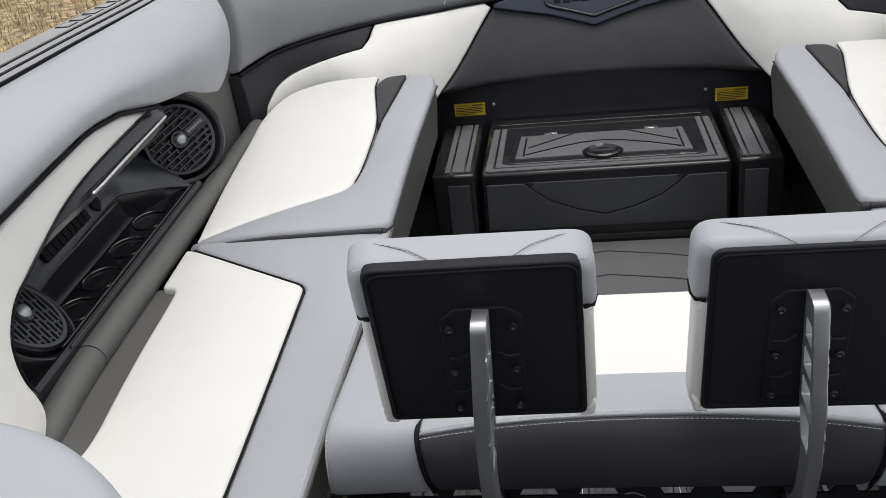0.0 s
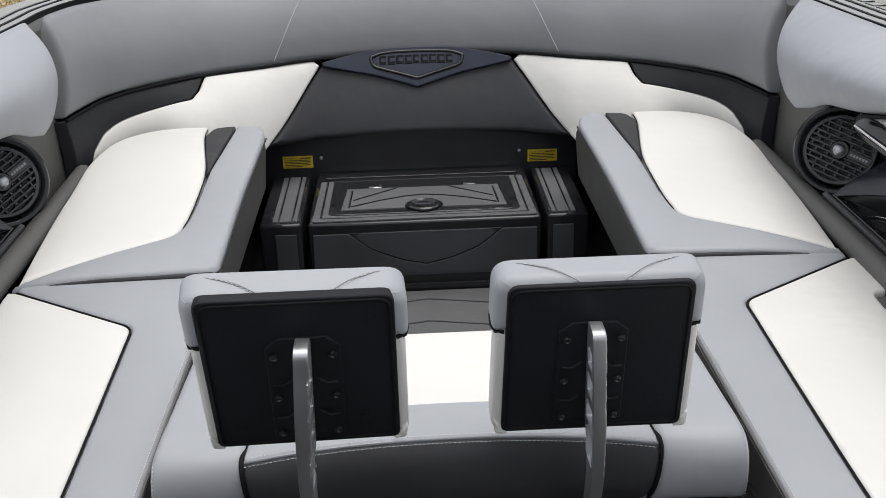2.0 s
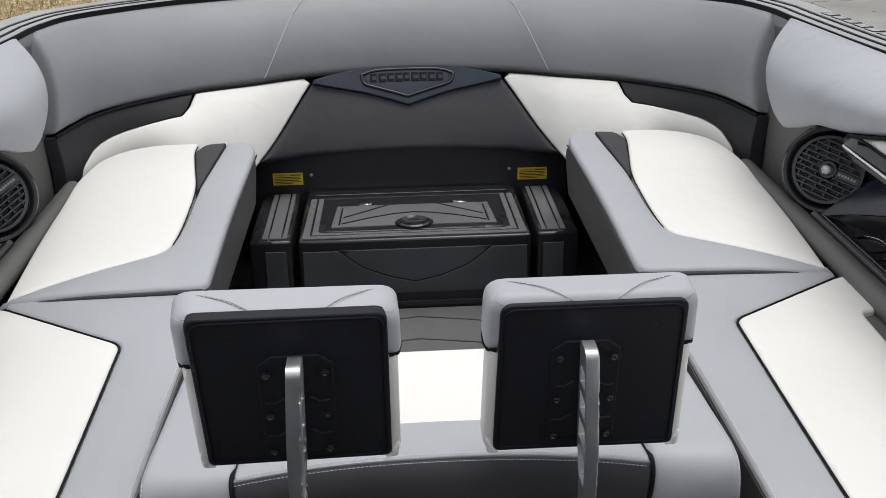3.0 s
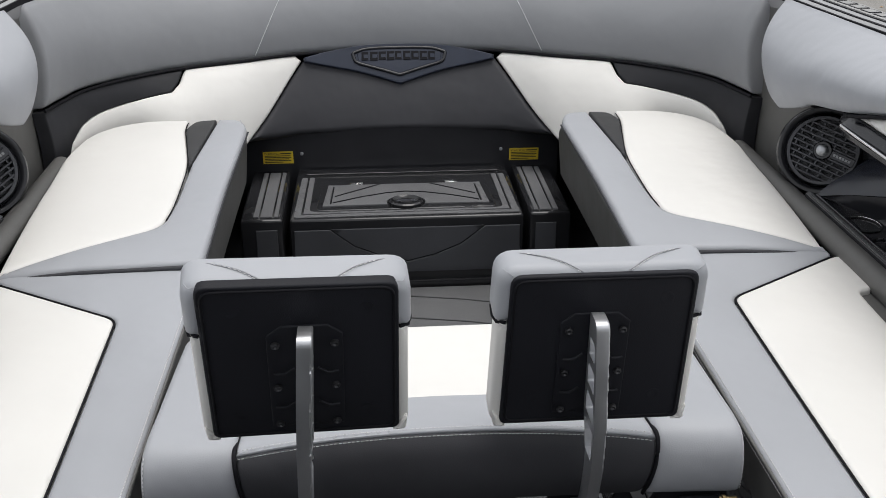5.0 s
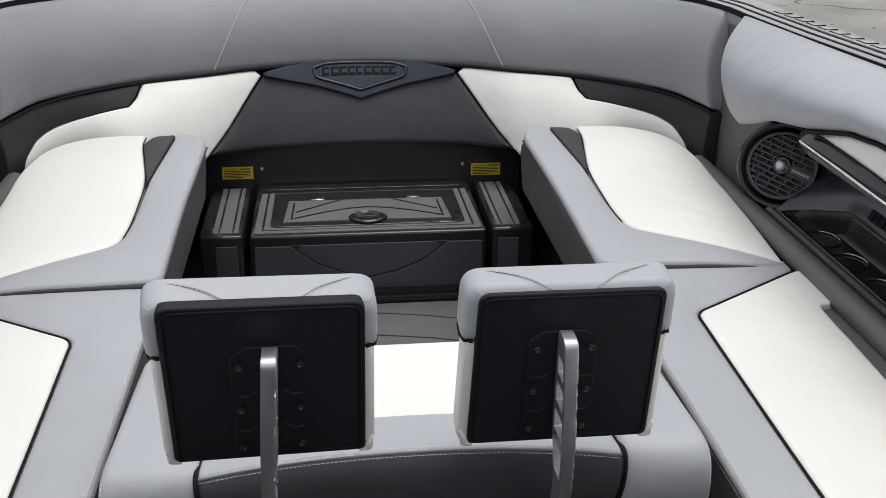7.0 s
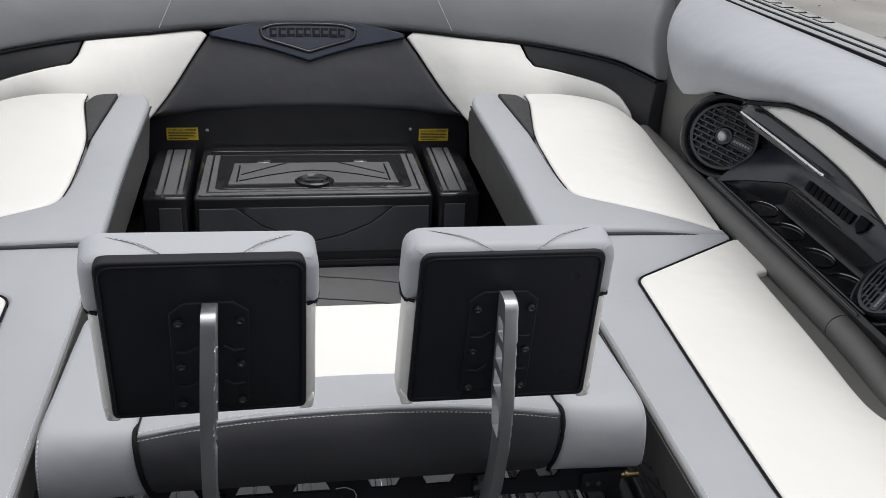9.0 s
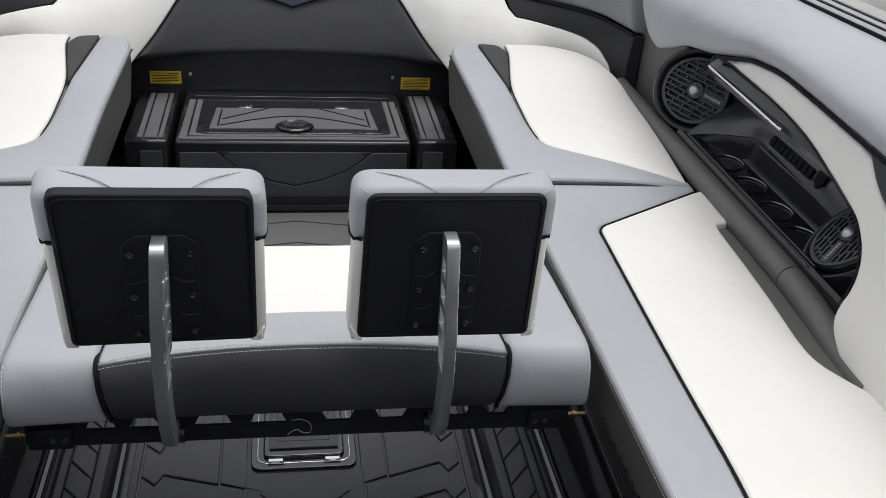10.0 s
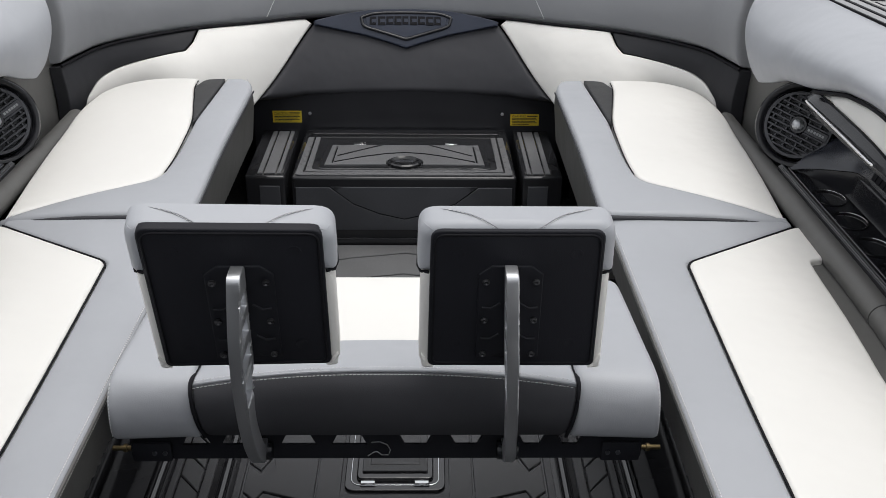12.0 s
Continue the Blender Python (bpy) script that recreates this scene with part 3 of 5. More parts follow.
for s, side in SIDES:
    pad = thing("side_bolster", "padded light grey vinyl bolster along the gunwale", "bolster", group="side bolsters")
    fn = bolster_side(s)
    part("pad", patch("pad", [(-1.15, 0.0), (-1.15, 1.05), (3.20, 1.05, 0.05), (3.055, 0.5, 0.2), (2.955, 0.0, 0.10), (2.3, 0.0), (1.3, 0.0)], fn, 0.05, 0.018, 0.008, 0.035), GREY, pad)
    part("piping", tube("piping", [fn(y, -0.03, 0.012) for y in np.linspace(-1.1, 2.44, 140)], 0.005), PIPE, pad)
    part("accent", patch("accent", [(1.668, 0.985, 0.01), (1.646, 0.962), (1.607, 0.928, 0.03), (1.55, 0.898, 0.05), (1.0, 0.824), (0.4, 0.794), (-1.15, 0.794), (-1.15, 0.93), (1.0, 0.96), (1.5, 0.98)], on_side(s, 0.010), 0.03, 0.006, 0.003, 0.03), CHAR, pad, "charcoal vinyl accent under the bolster")
    panel = thing("side_upholstery", "white vinyl wall panel beneath the side bolster", "panel", group="side panels")
    wo = [(2.41, 0.930), (2.25, 0.972), (2.115, 0.988), (2.05, 0.990), (1.88, 0.980), (1.70, 0.970), (1.65, 0.960), (1.605, 0.925), (1.55, 0.894), (1.0, 0.82), (0.4, 0.79), (-1.15, 0.79), (-1.15, 0.45), (0.4, 0.45), (0.45, 0.54), (1.45, 0.54), (1.53, 0.572, 0.03), (1.572, 0.61, 0.03),
          (1.568, 0.66, 0.04), (1.553, 0.70, 0.04), (1.556, 0.76, 0.04), (1.58, 0.80, 0.04), (1.625, 0.836, 0.03), (1.745, 0.869, 0.05), (1.885, 0.905, 0.06), (2.02, 0.921, 0.08), (2.208, 0.928, 0.1)]
    part("skin", patch("skin", wo, on_side(s, 0.006), 0.03, 0.008, 0.003, 0.03), WHITE, panel)
    edge = on_side(s, 0.008)
    part("welt", tube("welt", [edge(y, z, 0.0) for y, z in resample(rounded(wo[18:] + [(2.41, 0.930)], False), 0.02, False)], 0.0018), PIPE, panel, "black welt along the console")
    liner = thing("side_liner", "dark grey vinyl hull lining behind the side bolsters", "lining", group="side liners")
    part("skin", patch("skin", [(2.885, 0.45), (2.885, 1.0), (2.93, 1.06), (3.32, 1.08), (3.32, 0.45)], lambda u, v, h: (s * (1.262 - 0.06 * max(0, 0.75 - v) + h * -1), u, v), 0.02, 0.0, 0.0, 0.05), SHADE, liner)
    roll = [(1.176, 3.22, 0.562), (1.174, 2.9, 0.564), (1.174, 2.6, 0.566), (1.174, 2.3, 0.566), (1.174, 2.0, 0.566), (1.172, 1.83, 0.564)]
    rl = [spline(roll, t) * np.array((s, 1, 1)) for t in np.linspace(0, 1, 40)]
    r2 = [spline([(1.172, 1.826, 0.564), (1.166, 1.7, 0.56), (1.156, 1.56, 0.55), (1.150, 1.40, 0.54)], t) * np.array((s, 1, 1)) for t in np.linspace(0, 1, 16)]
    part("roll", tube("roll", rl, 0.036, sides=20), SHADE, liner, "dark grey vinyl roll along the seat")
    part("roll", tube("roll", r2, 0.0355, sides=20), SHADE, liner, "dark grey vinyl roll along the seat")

# ---------------------------------------------------------------- speaker consoles
TOP = [(1.50, 0.60), (1.545, 0.70), (1.555, 0.77), (1.58, 0.812), (1.625, 0.848), (1.745, 0.882), (1.885, 0.918), (2.02, 0.935), (2.2, 0.945), (2.40, 0.945), (2.53, 0.922), (2.67, 0.892)]


def console_row(y):
    """The console's section at y: hood, recess with a slanted band, tray and lip."""
    zt = float(np.interp(y, [p[0] for p in TOP], [p[1] for p in TOP]))
    fade = 0.10 * max(0.0, (y - 2.46) / 0.15) ** 1.6 + 0.015 * max(0.0, (1.98 - y) / 0.3)
    out = []
    for k, (x, z) in enumerate(((1.200, 0.99), (1.172, 0.925), (1.162, 0.907), (1.152, 0.897), (1.150, 0.883), (1.158, 0.866), (1.20, 0.842), (1.375, 0.738), (1.384, 0.722), (1.360, 0.662), (1.352, 0.652), (1.344, 0.602), (1.335, 0.588),
                                (1.222, 0.586), (1.214, 0.592), (1.208, 0.612), (1.196, 0.618), (1.186, 0.610), (1.184, 0.52), (1.42, 0.52), (1.42, 0.80), (1.26, 0.98))):
        if 0 < k < 7:
            x += fade
        lim = zt - 0.005 * k
        if k < 11 and z > lim:
            z = lim
            x = max(x, 1.075 + 0.1 * z + 0.004)
        if k > 18:
            z = min(z, zt)
        out.append((x, y, z))
    return out


def speaker(parent, at, normal, turn, r=0.108):
    m = facing(at, normal) @ Matrix.Rotation(radians(turn), 4, "Z")
    pod = part("speaker", lathe("speaker", [(r * 1.03, -0.12), (r * 1.04, -0.02), (r * 1.035, 0.001), (r * 1.02, 0.003), (r * 1.005, -0.002), (r * 1.0, -0.018), (0.02, -0.022)], m, 48), PLASTIC, parent, "round black loudspeaker with slotted grille")
    part("grille_ring", lathe("grille_ring", [(r * 1.0, -0.014), (r * 1.0, 0.004), (r * 0.985, 0.008), (r * 0.90, 0.008), (r * 0.885, 0.002), (r * 0.885, -0.014)], m, 48), SATIN, pod)
    pitch = r * 0.155
    for k in range(-5, 6):
        y = k * pitch
        w = math.sqrt(max(0.0, (r * 0.90) ** 2 - y * y))
        if w > 0.02:
            part("grille_slat", block("grille_slat", -w, w, y - pitch * 0.20, y + pitch * 0.20, -0.004, 0.007, 0.0012, 1, m), SATIN, pod)
    for k in range(-5, 5):
        y = (k + 0.5) * pitch
        w = math.sqrt(max(0.0, (r * 0.9) ** 2 - y * y))
        x = -w + (0.012 if k % 2 else 0.028)
        while x < w:
            part("grille_rib", block("grille_rib", x - 0.003, x + 0.003, y - pitch * 0.32, y + pitch * 0.32, -0.004, 0.006, 0.0008, 1, m), SATIN, pod)
            x += 0.036
    part("dust_cap", lathe("dust_cap", [(0.030, -0.01), (0.030, 0.006), (0.026, 0.013), (0.020, 0.013)], m, 24), PLASTIC, pod)
    part("tweeter", lathe("tweeter", [(0.019, 0.008), (0.019, 0.016), (0.014, 0.022), (0.006, 0.025)], m, 24), ALLOY, pod, "polished metal dome")
    plate = part("badge_plate", block("badge_plate", 0.026, r * 0.94, -0.013, 0.013, 0.003, 0.010, 0.002, 1, m), SATIN, pod)
    for k in range(6):
        part("printed_bar", block("printed_bar", 0.034 + k * 0.0095, 0.041 + k * 0.0095, -0.004, 0.004, 0.0095, 0.0108, 0, 1, m), PALE, plate)
    return pod


for s, side in SIDES:
    con = thing("speaker_console", "black moulded side console with loudspeakers and cup holders", "console", group="speaker consoles")
    ys = [1.51, 1.53, 1.545, 1.555, 1.58, 1.60, 1.625, 1.68, 1.745, 1.80, 1.86] + list(np.linspace(1.93, 2.61, 14)) + [2.64, 2.67]
    rows = [console_row(y) for y in ys]
    verts, faces, n = [], [], len(rows[0])
    for r_ in rows:
        verts += [(s * x, y, z) for x, y, z in r_]
    tray_from = 12
    for i in range(len(rows) - 1):
        for k in range(n):
            l = (k + 1) % n
            if k == tray_from and 1.85 < (ys[i] + ys[i + 1]) / 2 < 2.58:
                continue
            faces.append([i * n + k, i * n + l, (i + 1) * n + l, (i + 1) * n + k])
    faces.append(list(range(n)))
    faces.append([(len(rows) - 1) * n + k for k in range(n)])
    body = part("body", to_mesh("body", verts, faces, sharp=28), TRAY, con)
    y0 = min(y for y, y2 in zip(ys, ys[1:]) if (y + y2) / 2 > 1.85)
    y1 = max(y2 for y, y2 in zip(ys, ys[1:]) if (y + y2) / 2 < 2.58)
    cups = []
    for c in (2.0, 2.15, 2.315, 2.475):
        cups.append([(1.277 + 0.046 * math.cos(a), c + 0.055 * math.sin(a)) for a in np.linspace(0, 2 * math.pi, 28, endpoint=False)])
    part("tray", patch("tray", [(1.222, y0), (1.335, y0), (1.335, y1), (1.222, y1)], flat(0.588, s), 0.004, 0.003, 0, 0.03, holes=cups), TRAY, con, "black tray with four cup holders")
    for x in (1.190, 1.209):
        part("tray_lip", tube("tray_lip", [(s * x, y, 0.6155) for y in np.linspace(1.80, 2.64, 20)], 0.0034, sides=12), RIDGE, con, "glossy black rounded lip of the tray")
    for c in (2.0, 2.15, 2.315, 2.475):
        m = Matrix.Translation((s * 1.277, c, 0.588)) @ Matrix.Diagonal((0.84, 1, 1, 1))
        cup = part("cup_holder", lathe("cup_holder", [(0.059, -0.002), (0.060, 0.0025), (0.058, 0.004), (0.0555, 0.003), (0.054, -0.004), (0.051, -0.065), (0.002, -0.065)], m, 36), GLOSS, con)
        # steel arc on the hull side only, drawing the reflection in the black rim
        part("rim_glint", tube("rim_glint", [m @ Vector((s * 0.0548 * math.cos(a), 0.0548 * math.sin(a), 0.0030)) for a in np.linspace(radians(-25), radians(110), 22)], 0.0011, sides=6), TRIM, cup, "thin steel arc in place of the reflection on the cup rim")
    part("plate", patch("plate", [(2.60, 0.50), (2.60, 0.90), (2.70, 0.885, 0.05), (2.82, 0.85, 0.06), (2.93, 0.82, 0.06), (2.99, 0.70, 0.08), (2.97, 0.50)], on_side(s, -0.30), 0.03, 0.008, 0, 0.04), TRAY, con)
    speaker(con, (s * 1.270, 2.775, 0.709), (-0.52 * s, -0.78, 0.34), -16 if s > 0 else 27, 0.107)
    m = facing((s * 1.270, 2.775, 0.709), (-0.52 * s, -0.78, 0.34))
    bowl = [(1.045, -0.020), (1.07, -0.012), (1.12, -0.007), (1.19, -0.003), (1.25, -0.003), (1.30, -0.010), (1.34, -0.026), (1.37, -0.05), (1.40, -0.09), (1.44, -0.16)]
    part("scoop", lathe("scoop", [(0.107 * a, h) for a, h in bowl], m, 56, False), TRAY, con, "black rounded speaker surround")
    speaker(con, (s * 1.308, 1.838, 0.676), (-0.66 * s, 0.16, 0.70), -62 if s > 0 else 62, 0.106)
    m = facing((s * 1.308, 1.838, 0.676), (-0.66 * s, 0.16, 0.70))
    part("scoop", lathe("scoop", [(0.106 * a, h) for a, h in bowl], m, 56, False), TRAY, con, "black rounded speaker surround")
    bar = [(s * 1.150, 2.46, 0.893), (s * 1.146, 2.40, 0.894), (s * 1.144, 2.2, 0.892), (s * 1.146, 2.02, 0.886), (s * 1.15, 2.005, 0.885)]
    part("light_bar", tube("light_bar", [spline(bar, t) for t in np.linspace(0, 1, 24)], 0.0036, sides=12), TRIM, con, "polished steel trim bar")
    def band(u, v, h):
        """The slanted band behind the tray: u along the boat, v from its foot to its top."""
        p = np.array((1.360 + 0.024 * v, u, 0.662 + 0.060 * v)) + np.array((-0.928, 0, 0.371)) * (h + 0.017)
        return (s * p[0], p[1], p[2])
    foot_line = [(1.240, 2.715, 0.578), (1.292, 2.655, 0.606), (1.335, 2.54, 0.646), (1.358, 2.47, 0.664), (1.360, 2.344, 0.662), (1.358, 2.18, 0.655), (1.356, 2.03, 0.645), (1.352, 1.93, 0.64)]
    head_line = [(1.378, 2.725, 0.690), (1.384, 2.68, 0.712), (1.386, 2.60, 0.722), (1.386, 2.50, 0.727), (1.386, 2.35, 0.728), (1.386, 2.18, 0.727), (1.386, 2.02, 0.720), (1.386, 1.93, 0.712)]

    def sweep(u, v, h):
        p = spline(foot_line, u) * (1 - v) + spline(head_line, u) * v + np.array((-0.9, -0.1, 0.37)) * (h + 0.006 + 0.004 * math.sin(math.pi * v))
        return (s * p[0], p[1], p[2])
    part("band_face", patch("band_face", [(0.0, 0.0), (0.0, 1.0), (1.0, 1.0), (1.0, 0.0)], sweep, 0.004, 0.001, 0, 0.04), BAND, con, "satin blue-black band curving out of the speaker")
    part("band_foot", patch("band_foot", [(0.0, 0.0), (0.0, 1.0), (1.0, 1.0), (1.0, 0.0)], lambda u, v, h: (lambda p, q: (s * (p[0] * v + q[0] * (1 - v) - 0.004 - h), p[1], p[2] * v + q[2] * (1 - v)))(spline(foot_line, u), spline([(max(1.24, x - 0.012), y, 0.585) for x, y, z in foot_line], u)), 0.003, 0.001, 0, 0.05), TRAY, con)
    start, badge_y = (2.395, 2.11) if s > 0 else (2.31, 2.365)
    for k in range(9):
        y = start - k * 0.0275
        part("raised_bar", patch("raised_bar", [(y, 0.25), (y - 0.022, 0.25), (y - 0.022, 0.72), (y, 0.72)], band, 0.006, 0.001, 0, 0.03), PIPE, con)
    part("shield_badge", patch("shield_badge", [(badge_y + 0.022, 0.85), (badge_y + 0.022, 0.45), (badge_y, 0.15), (badge_y - 0.022, 0.45), (badge_y - 0.022, 0.85)], band, 0.007, 0.002, 0, 0.02), PIPE, con)

# ---------------------------------------------------------------- step box
box = thing("step_box", "black moulded storage step with grey foam pads and a lid", "storage box")
part("body", block("body", -0.437, 0.437, 3.335, 3.90, 0.0, 0.288, 0.012, 3), GLOSS, box)


def pad_patch(name, outline, parent, z=0.2885, mat=BOXPAD, t=0.006, holes=()):
    return part(name, facets(patch(name, outline, flat(z + t), t, 0.002, 0, 0.06, holes=holes)), mat, parent)


# the pad round the lid: outer band and inner band
pad_patch("pad", [(-0.422, 3.350, 0.01), (0.422, 3.350, 0.01), (0.412, 3.76, 0.01), (0.388, 3.76), (0.396, 3.374), (-0.396, 3.374), (-0.388, 3.76), (-0.412, 3.76, 0.01)], box)
pad_patch("pad", [(-0.387, 3.382), (0.387, 3.382), (0.380, 3.76), (0.360, 3.76), (0.366, 3.398, 0.03), (-0.366, 3.398, 0.03), (-0.360, 3.76), (-0.380, 3.76)], box)
pad_patch("rear_strip", [(-0.40, 3.800, 0.01), (0.40, 3.800, 0.01), (0.39, 3.85, 0.01), (-0.39, 3.85, 0.01)], box, mat=RIDGE)
lid = part("lid", patch("lid", [(-0.345, 3.412, 0.03), (0.345, 3.412, 0.03), (0.328, 3.69, 0.02), (-0.328, 3.69, 0.02)], flat(0.292), 0.02, 0.006, 0, 0.05), GLOSS, box, "black storage lid with foam pad")
ringcut = [(0.074 * math.cos(a), 3.468 + 0.062 * math.sin(a)) for a in np.linspace(math.radians(-18), math.radians(198), 22)]
pad_patch("pad", [(-0.318, 3.443)] + ringcut[::-1] + [(0.318, 3.443), (0.302, 3.66), (-0.302, 3.66)], lid, 0.292, holes=[[(-0.292, 3.462), (-0.285, 3.462), (-0.277, 3.642), (-0.284, 3.642)], [(0.292, 3.462), (0.285, 3.462), (0.277, 3.642), (0.284, 3.642)]])
latch = part("latch", lathe("latch", [(0.067, 0.0), (0.067, 0.009), (0.059, 0.013), (0.051, 0.007), (0.046, 0.002), (0.030, 0.004), (0.028, 0.010), (0.018, 0.011)], Matrix.Translation((0, 3.468, 0.293)) @ Matrix.Diagonal((1, 0.86, 1, 1)), 32), GLOSS, lid, "round black turn latch")
part("latch_bar", block("latch_bar", -0.034, 0.034, 3.460, 3.475, 0.296, 0.3045, 0.003, 2), SATIN, latch)
for s, side in SIDES:
    part("groove", tube("groove", [(s * x, y, 0.2985) for x, y in ((0.272, 3.535), (0.10, 3.655))], 0.003, sides=6), PIPE, lid)
    part("groove", tube("groove", [(s * x, y, 0.2985) for x, y in ((0.28, 3.47), (0.17, 3.525), (0.075, 3.56), (0.0, 3.572))], 0.003, sides=6), PIPE, lid)
    part("hinge", block("hinge", *sorted((s * 0.165, s * 0.215)), 3.668, 3.688, 0.292, 0.2975, 0.001, 1), TRIM, lid, "small polished hinge")
    side_step = thing("side_step", "narrow black step with a grey foam pad", "step", group="narrow steps beside the box")
    part("body", block("body", *sorted((s * 0.462, s * 0.62)), 3.348, 3.90, 0.0, 0.286, 0.012, 3), GLOSS, side_step)
    for x0, x1 in ((0.480, 0.495), (0.502, 0.545), (0.552, 0.571)):
        pad_patch("pad", [(s * x0, 3.368), (s * x1, 3.368), (s * x1, 3.835), (s * x0, 3.835)], side_step, 0.2865)
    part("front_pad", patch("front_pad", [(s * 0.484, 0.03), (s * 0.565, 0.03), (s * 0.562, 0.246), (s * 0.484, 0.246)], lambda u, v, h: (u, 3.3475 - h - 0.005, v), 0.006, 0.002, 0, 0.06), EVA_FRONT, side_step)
vcut = [(-0.285, 0.246), (-0.20, 0.178), (-0.10, 0.136), (0.0, 0.112), (0.10, 0.136), (0.20, 0.178), (0.285, 0.246)]
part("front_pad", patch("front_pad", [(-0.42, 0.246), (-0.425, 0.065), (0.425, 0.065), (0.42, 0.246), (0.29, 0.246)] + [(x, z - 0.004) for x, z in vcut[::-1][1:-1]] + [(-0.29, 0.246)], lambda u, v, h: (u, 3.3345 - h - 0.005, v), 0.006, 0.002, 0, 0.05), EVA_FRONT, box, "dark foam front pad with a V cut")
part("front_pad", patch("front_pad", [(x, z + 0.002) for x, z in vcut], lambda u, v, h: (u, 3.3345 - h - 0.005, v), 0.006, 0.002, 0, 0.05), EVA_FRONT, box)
part("kick", block("kick", -0.46, 0.46, 3.32, 3.345, 0.0, 0.03, 0.008, 2), GLOSS, box)

# recess wall behind the box with the two yellow labels
recess = tagged(part("recess_wall", patch("recess_wall", [(-0.66, 0.0), (-0.66, 0.485), (0.66, 0.485), (0.66, 0.0)], lambda u, v, h: (u, 3.862 + 0.02 * v - h, v), 0.03, 0.004, 0, 0.08), PLASTIC), "glossy black wall behind the step box", "wall", kind="structure")
for s, side in SIDES:
    lab = thing("warning_label", "yellow warning label stuck on the black wall", "label", group="yellow labels")
    m = Matrix.Translation((s * 0.513, 3.8655, 0.348 if s < 0 else 0.338)) @ Euler((radians(90), 0, 0)).to_matrix().to_4x4()
    part("sheet", block("sheet", -0.062, 0.062, -0.026, 0.026, -0.001, 0.003, 0.0006, 1, m), YELLOW, lab)
    part("printed_word", lettering("printed_word", "WARNING:", 0.0125, m @ Matrix.Translation((-0.056, 0.0128, 0.0034))), INK, lab)
    part("printed_bar", block("printed_bar", 0.010, 0.055, 0.015, 0.020, 0.003, 0.0036, 0, 1, m), INK, lab)
    for k, (a, b) in enumerate(((-0.055, 0.05), (-0.055, 0.054), (-0.055, 0.046), (-0.055, 0.053), (-0.055, 0.02))):
        part("printed_bar", block("printed_bar", a, b, 0.0065 - k * 0.0068, 0.0098 - k * 0.0068, 0.003, 0.0036, 0, 1, m), INK, lab)
    bolt = thing("screw", "small bright screw head in the black wall", "screw", group="wall screws")
    part("head", lathe("head", [(0.007, 0), (0.007, 0.003), (0.004, 0.0045)], facing((s * 0.415, 3.868, 0.362), (0, -1, 0)), 16), ALLOY, bolt)

# ---------------------------------------------------------------- bench seat
bench = thing("bench_seat", "flip-over bench seat in grey and white vinyl with a charcoal front", "bench")
BACK = [(1.65, 0.648), (1.56, 0.654), (1.50, 0.664), (1.465, 0.668), (1.446, 0.660), (1.437, 0.640), (1.434, 0.60), (1.440, 0.55), (1.456, 0.505)]
ENDS = [(1.89, 0.640), (1.75, 0.645), (1.60, 0.646), (1.51, 0.645), (1.468, 0.636), (1.448, 0.612), (1.442, 0.575), (1.446, 0.53), (1.458, 0.490)]


def along(path, drop):
    """A section (y, z) swept across the boat; v runs along it from its back, and drop lowers it towards the ends."""
    P = np.array([(0, y, z) for y, z in path])
    fine = np.array([spline(P, t) for t in np.linspace(0, 1, 121)])
    acc = np.concatenate([[0], np.cumsum(np.linalg.norm(np.diff(fine, axis=0), axis=1))])

    def at(v):
        return np.array([np.interp(v, acc, fine[:, k]) for k in (1, 2)])

    def fn(u, v, h):
        p = at(v)
        t = at(min(v + 0.006, acc[-1])) - at(max(v - 0.006, 0))
        t /= np.linalg.norm(t)
        n = np.array((t[1], -t[0]))
        k = min(1.0, abs(u) / 0.385) ** 2.2
        return (u, p[0] + n[0] * h, p[1] + n[1] * h - drop * k * min(1.0, max(0.0, (p[1] - 0.52) / 0.10)))
    return fn, acc[-1]


mid, mid_len = along(BACK, 0.034)
end, end_len = along(ENDS, 0.0)
VS = 0.196
part("top_pad", patch("top_pad", [(-0.383, 0.055), (0.383, 0.055), (0.383, VS), (-0.383, VS)], mid, 0.05, 0.005, 0.003, 0.02), GREY, bench, "light grey vinyl top")
part("front_panel", patch("front_panel", [(-0.383, VS + 0.003), (0.383, VS + 0.003), (0.368, mid_len, 0.02), (-0.368, mid_len, 0.02)], mid, 0.05, 0.006, 0.006, 0.02), CHAR, bench, "charcoal vinyl front")
for v, h in ((VS - 0.007, 0.0026), (VS + 0.009, 0.0018)):
    part("stitching", stitches("stitching", [mid(x, v, h) for x in np.linspace(-0.38, 0.38, 50)], length=0.005, width=0.0006), THREAD, bench)
part("seat_insert", patch("seat_insert", [(-0.40, 1.576), (0.40, 1.576), (0.40, 1.878, 0.03), (-0.40, 1.878, 0.03)], lambda u, v, h: (u, v, 0.648 - 0.03 * (abs(u) / 0.385) ** 2.2 * max(0, 1 - (v - 1.62) / 0.2) + h), 0.08, 0.010, 0.006, 0.03), WHITE, bench, "white vinyl seat insert")
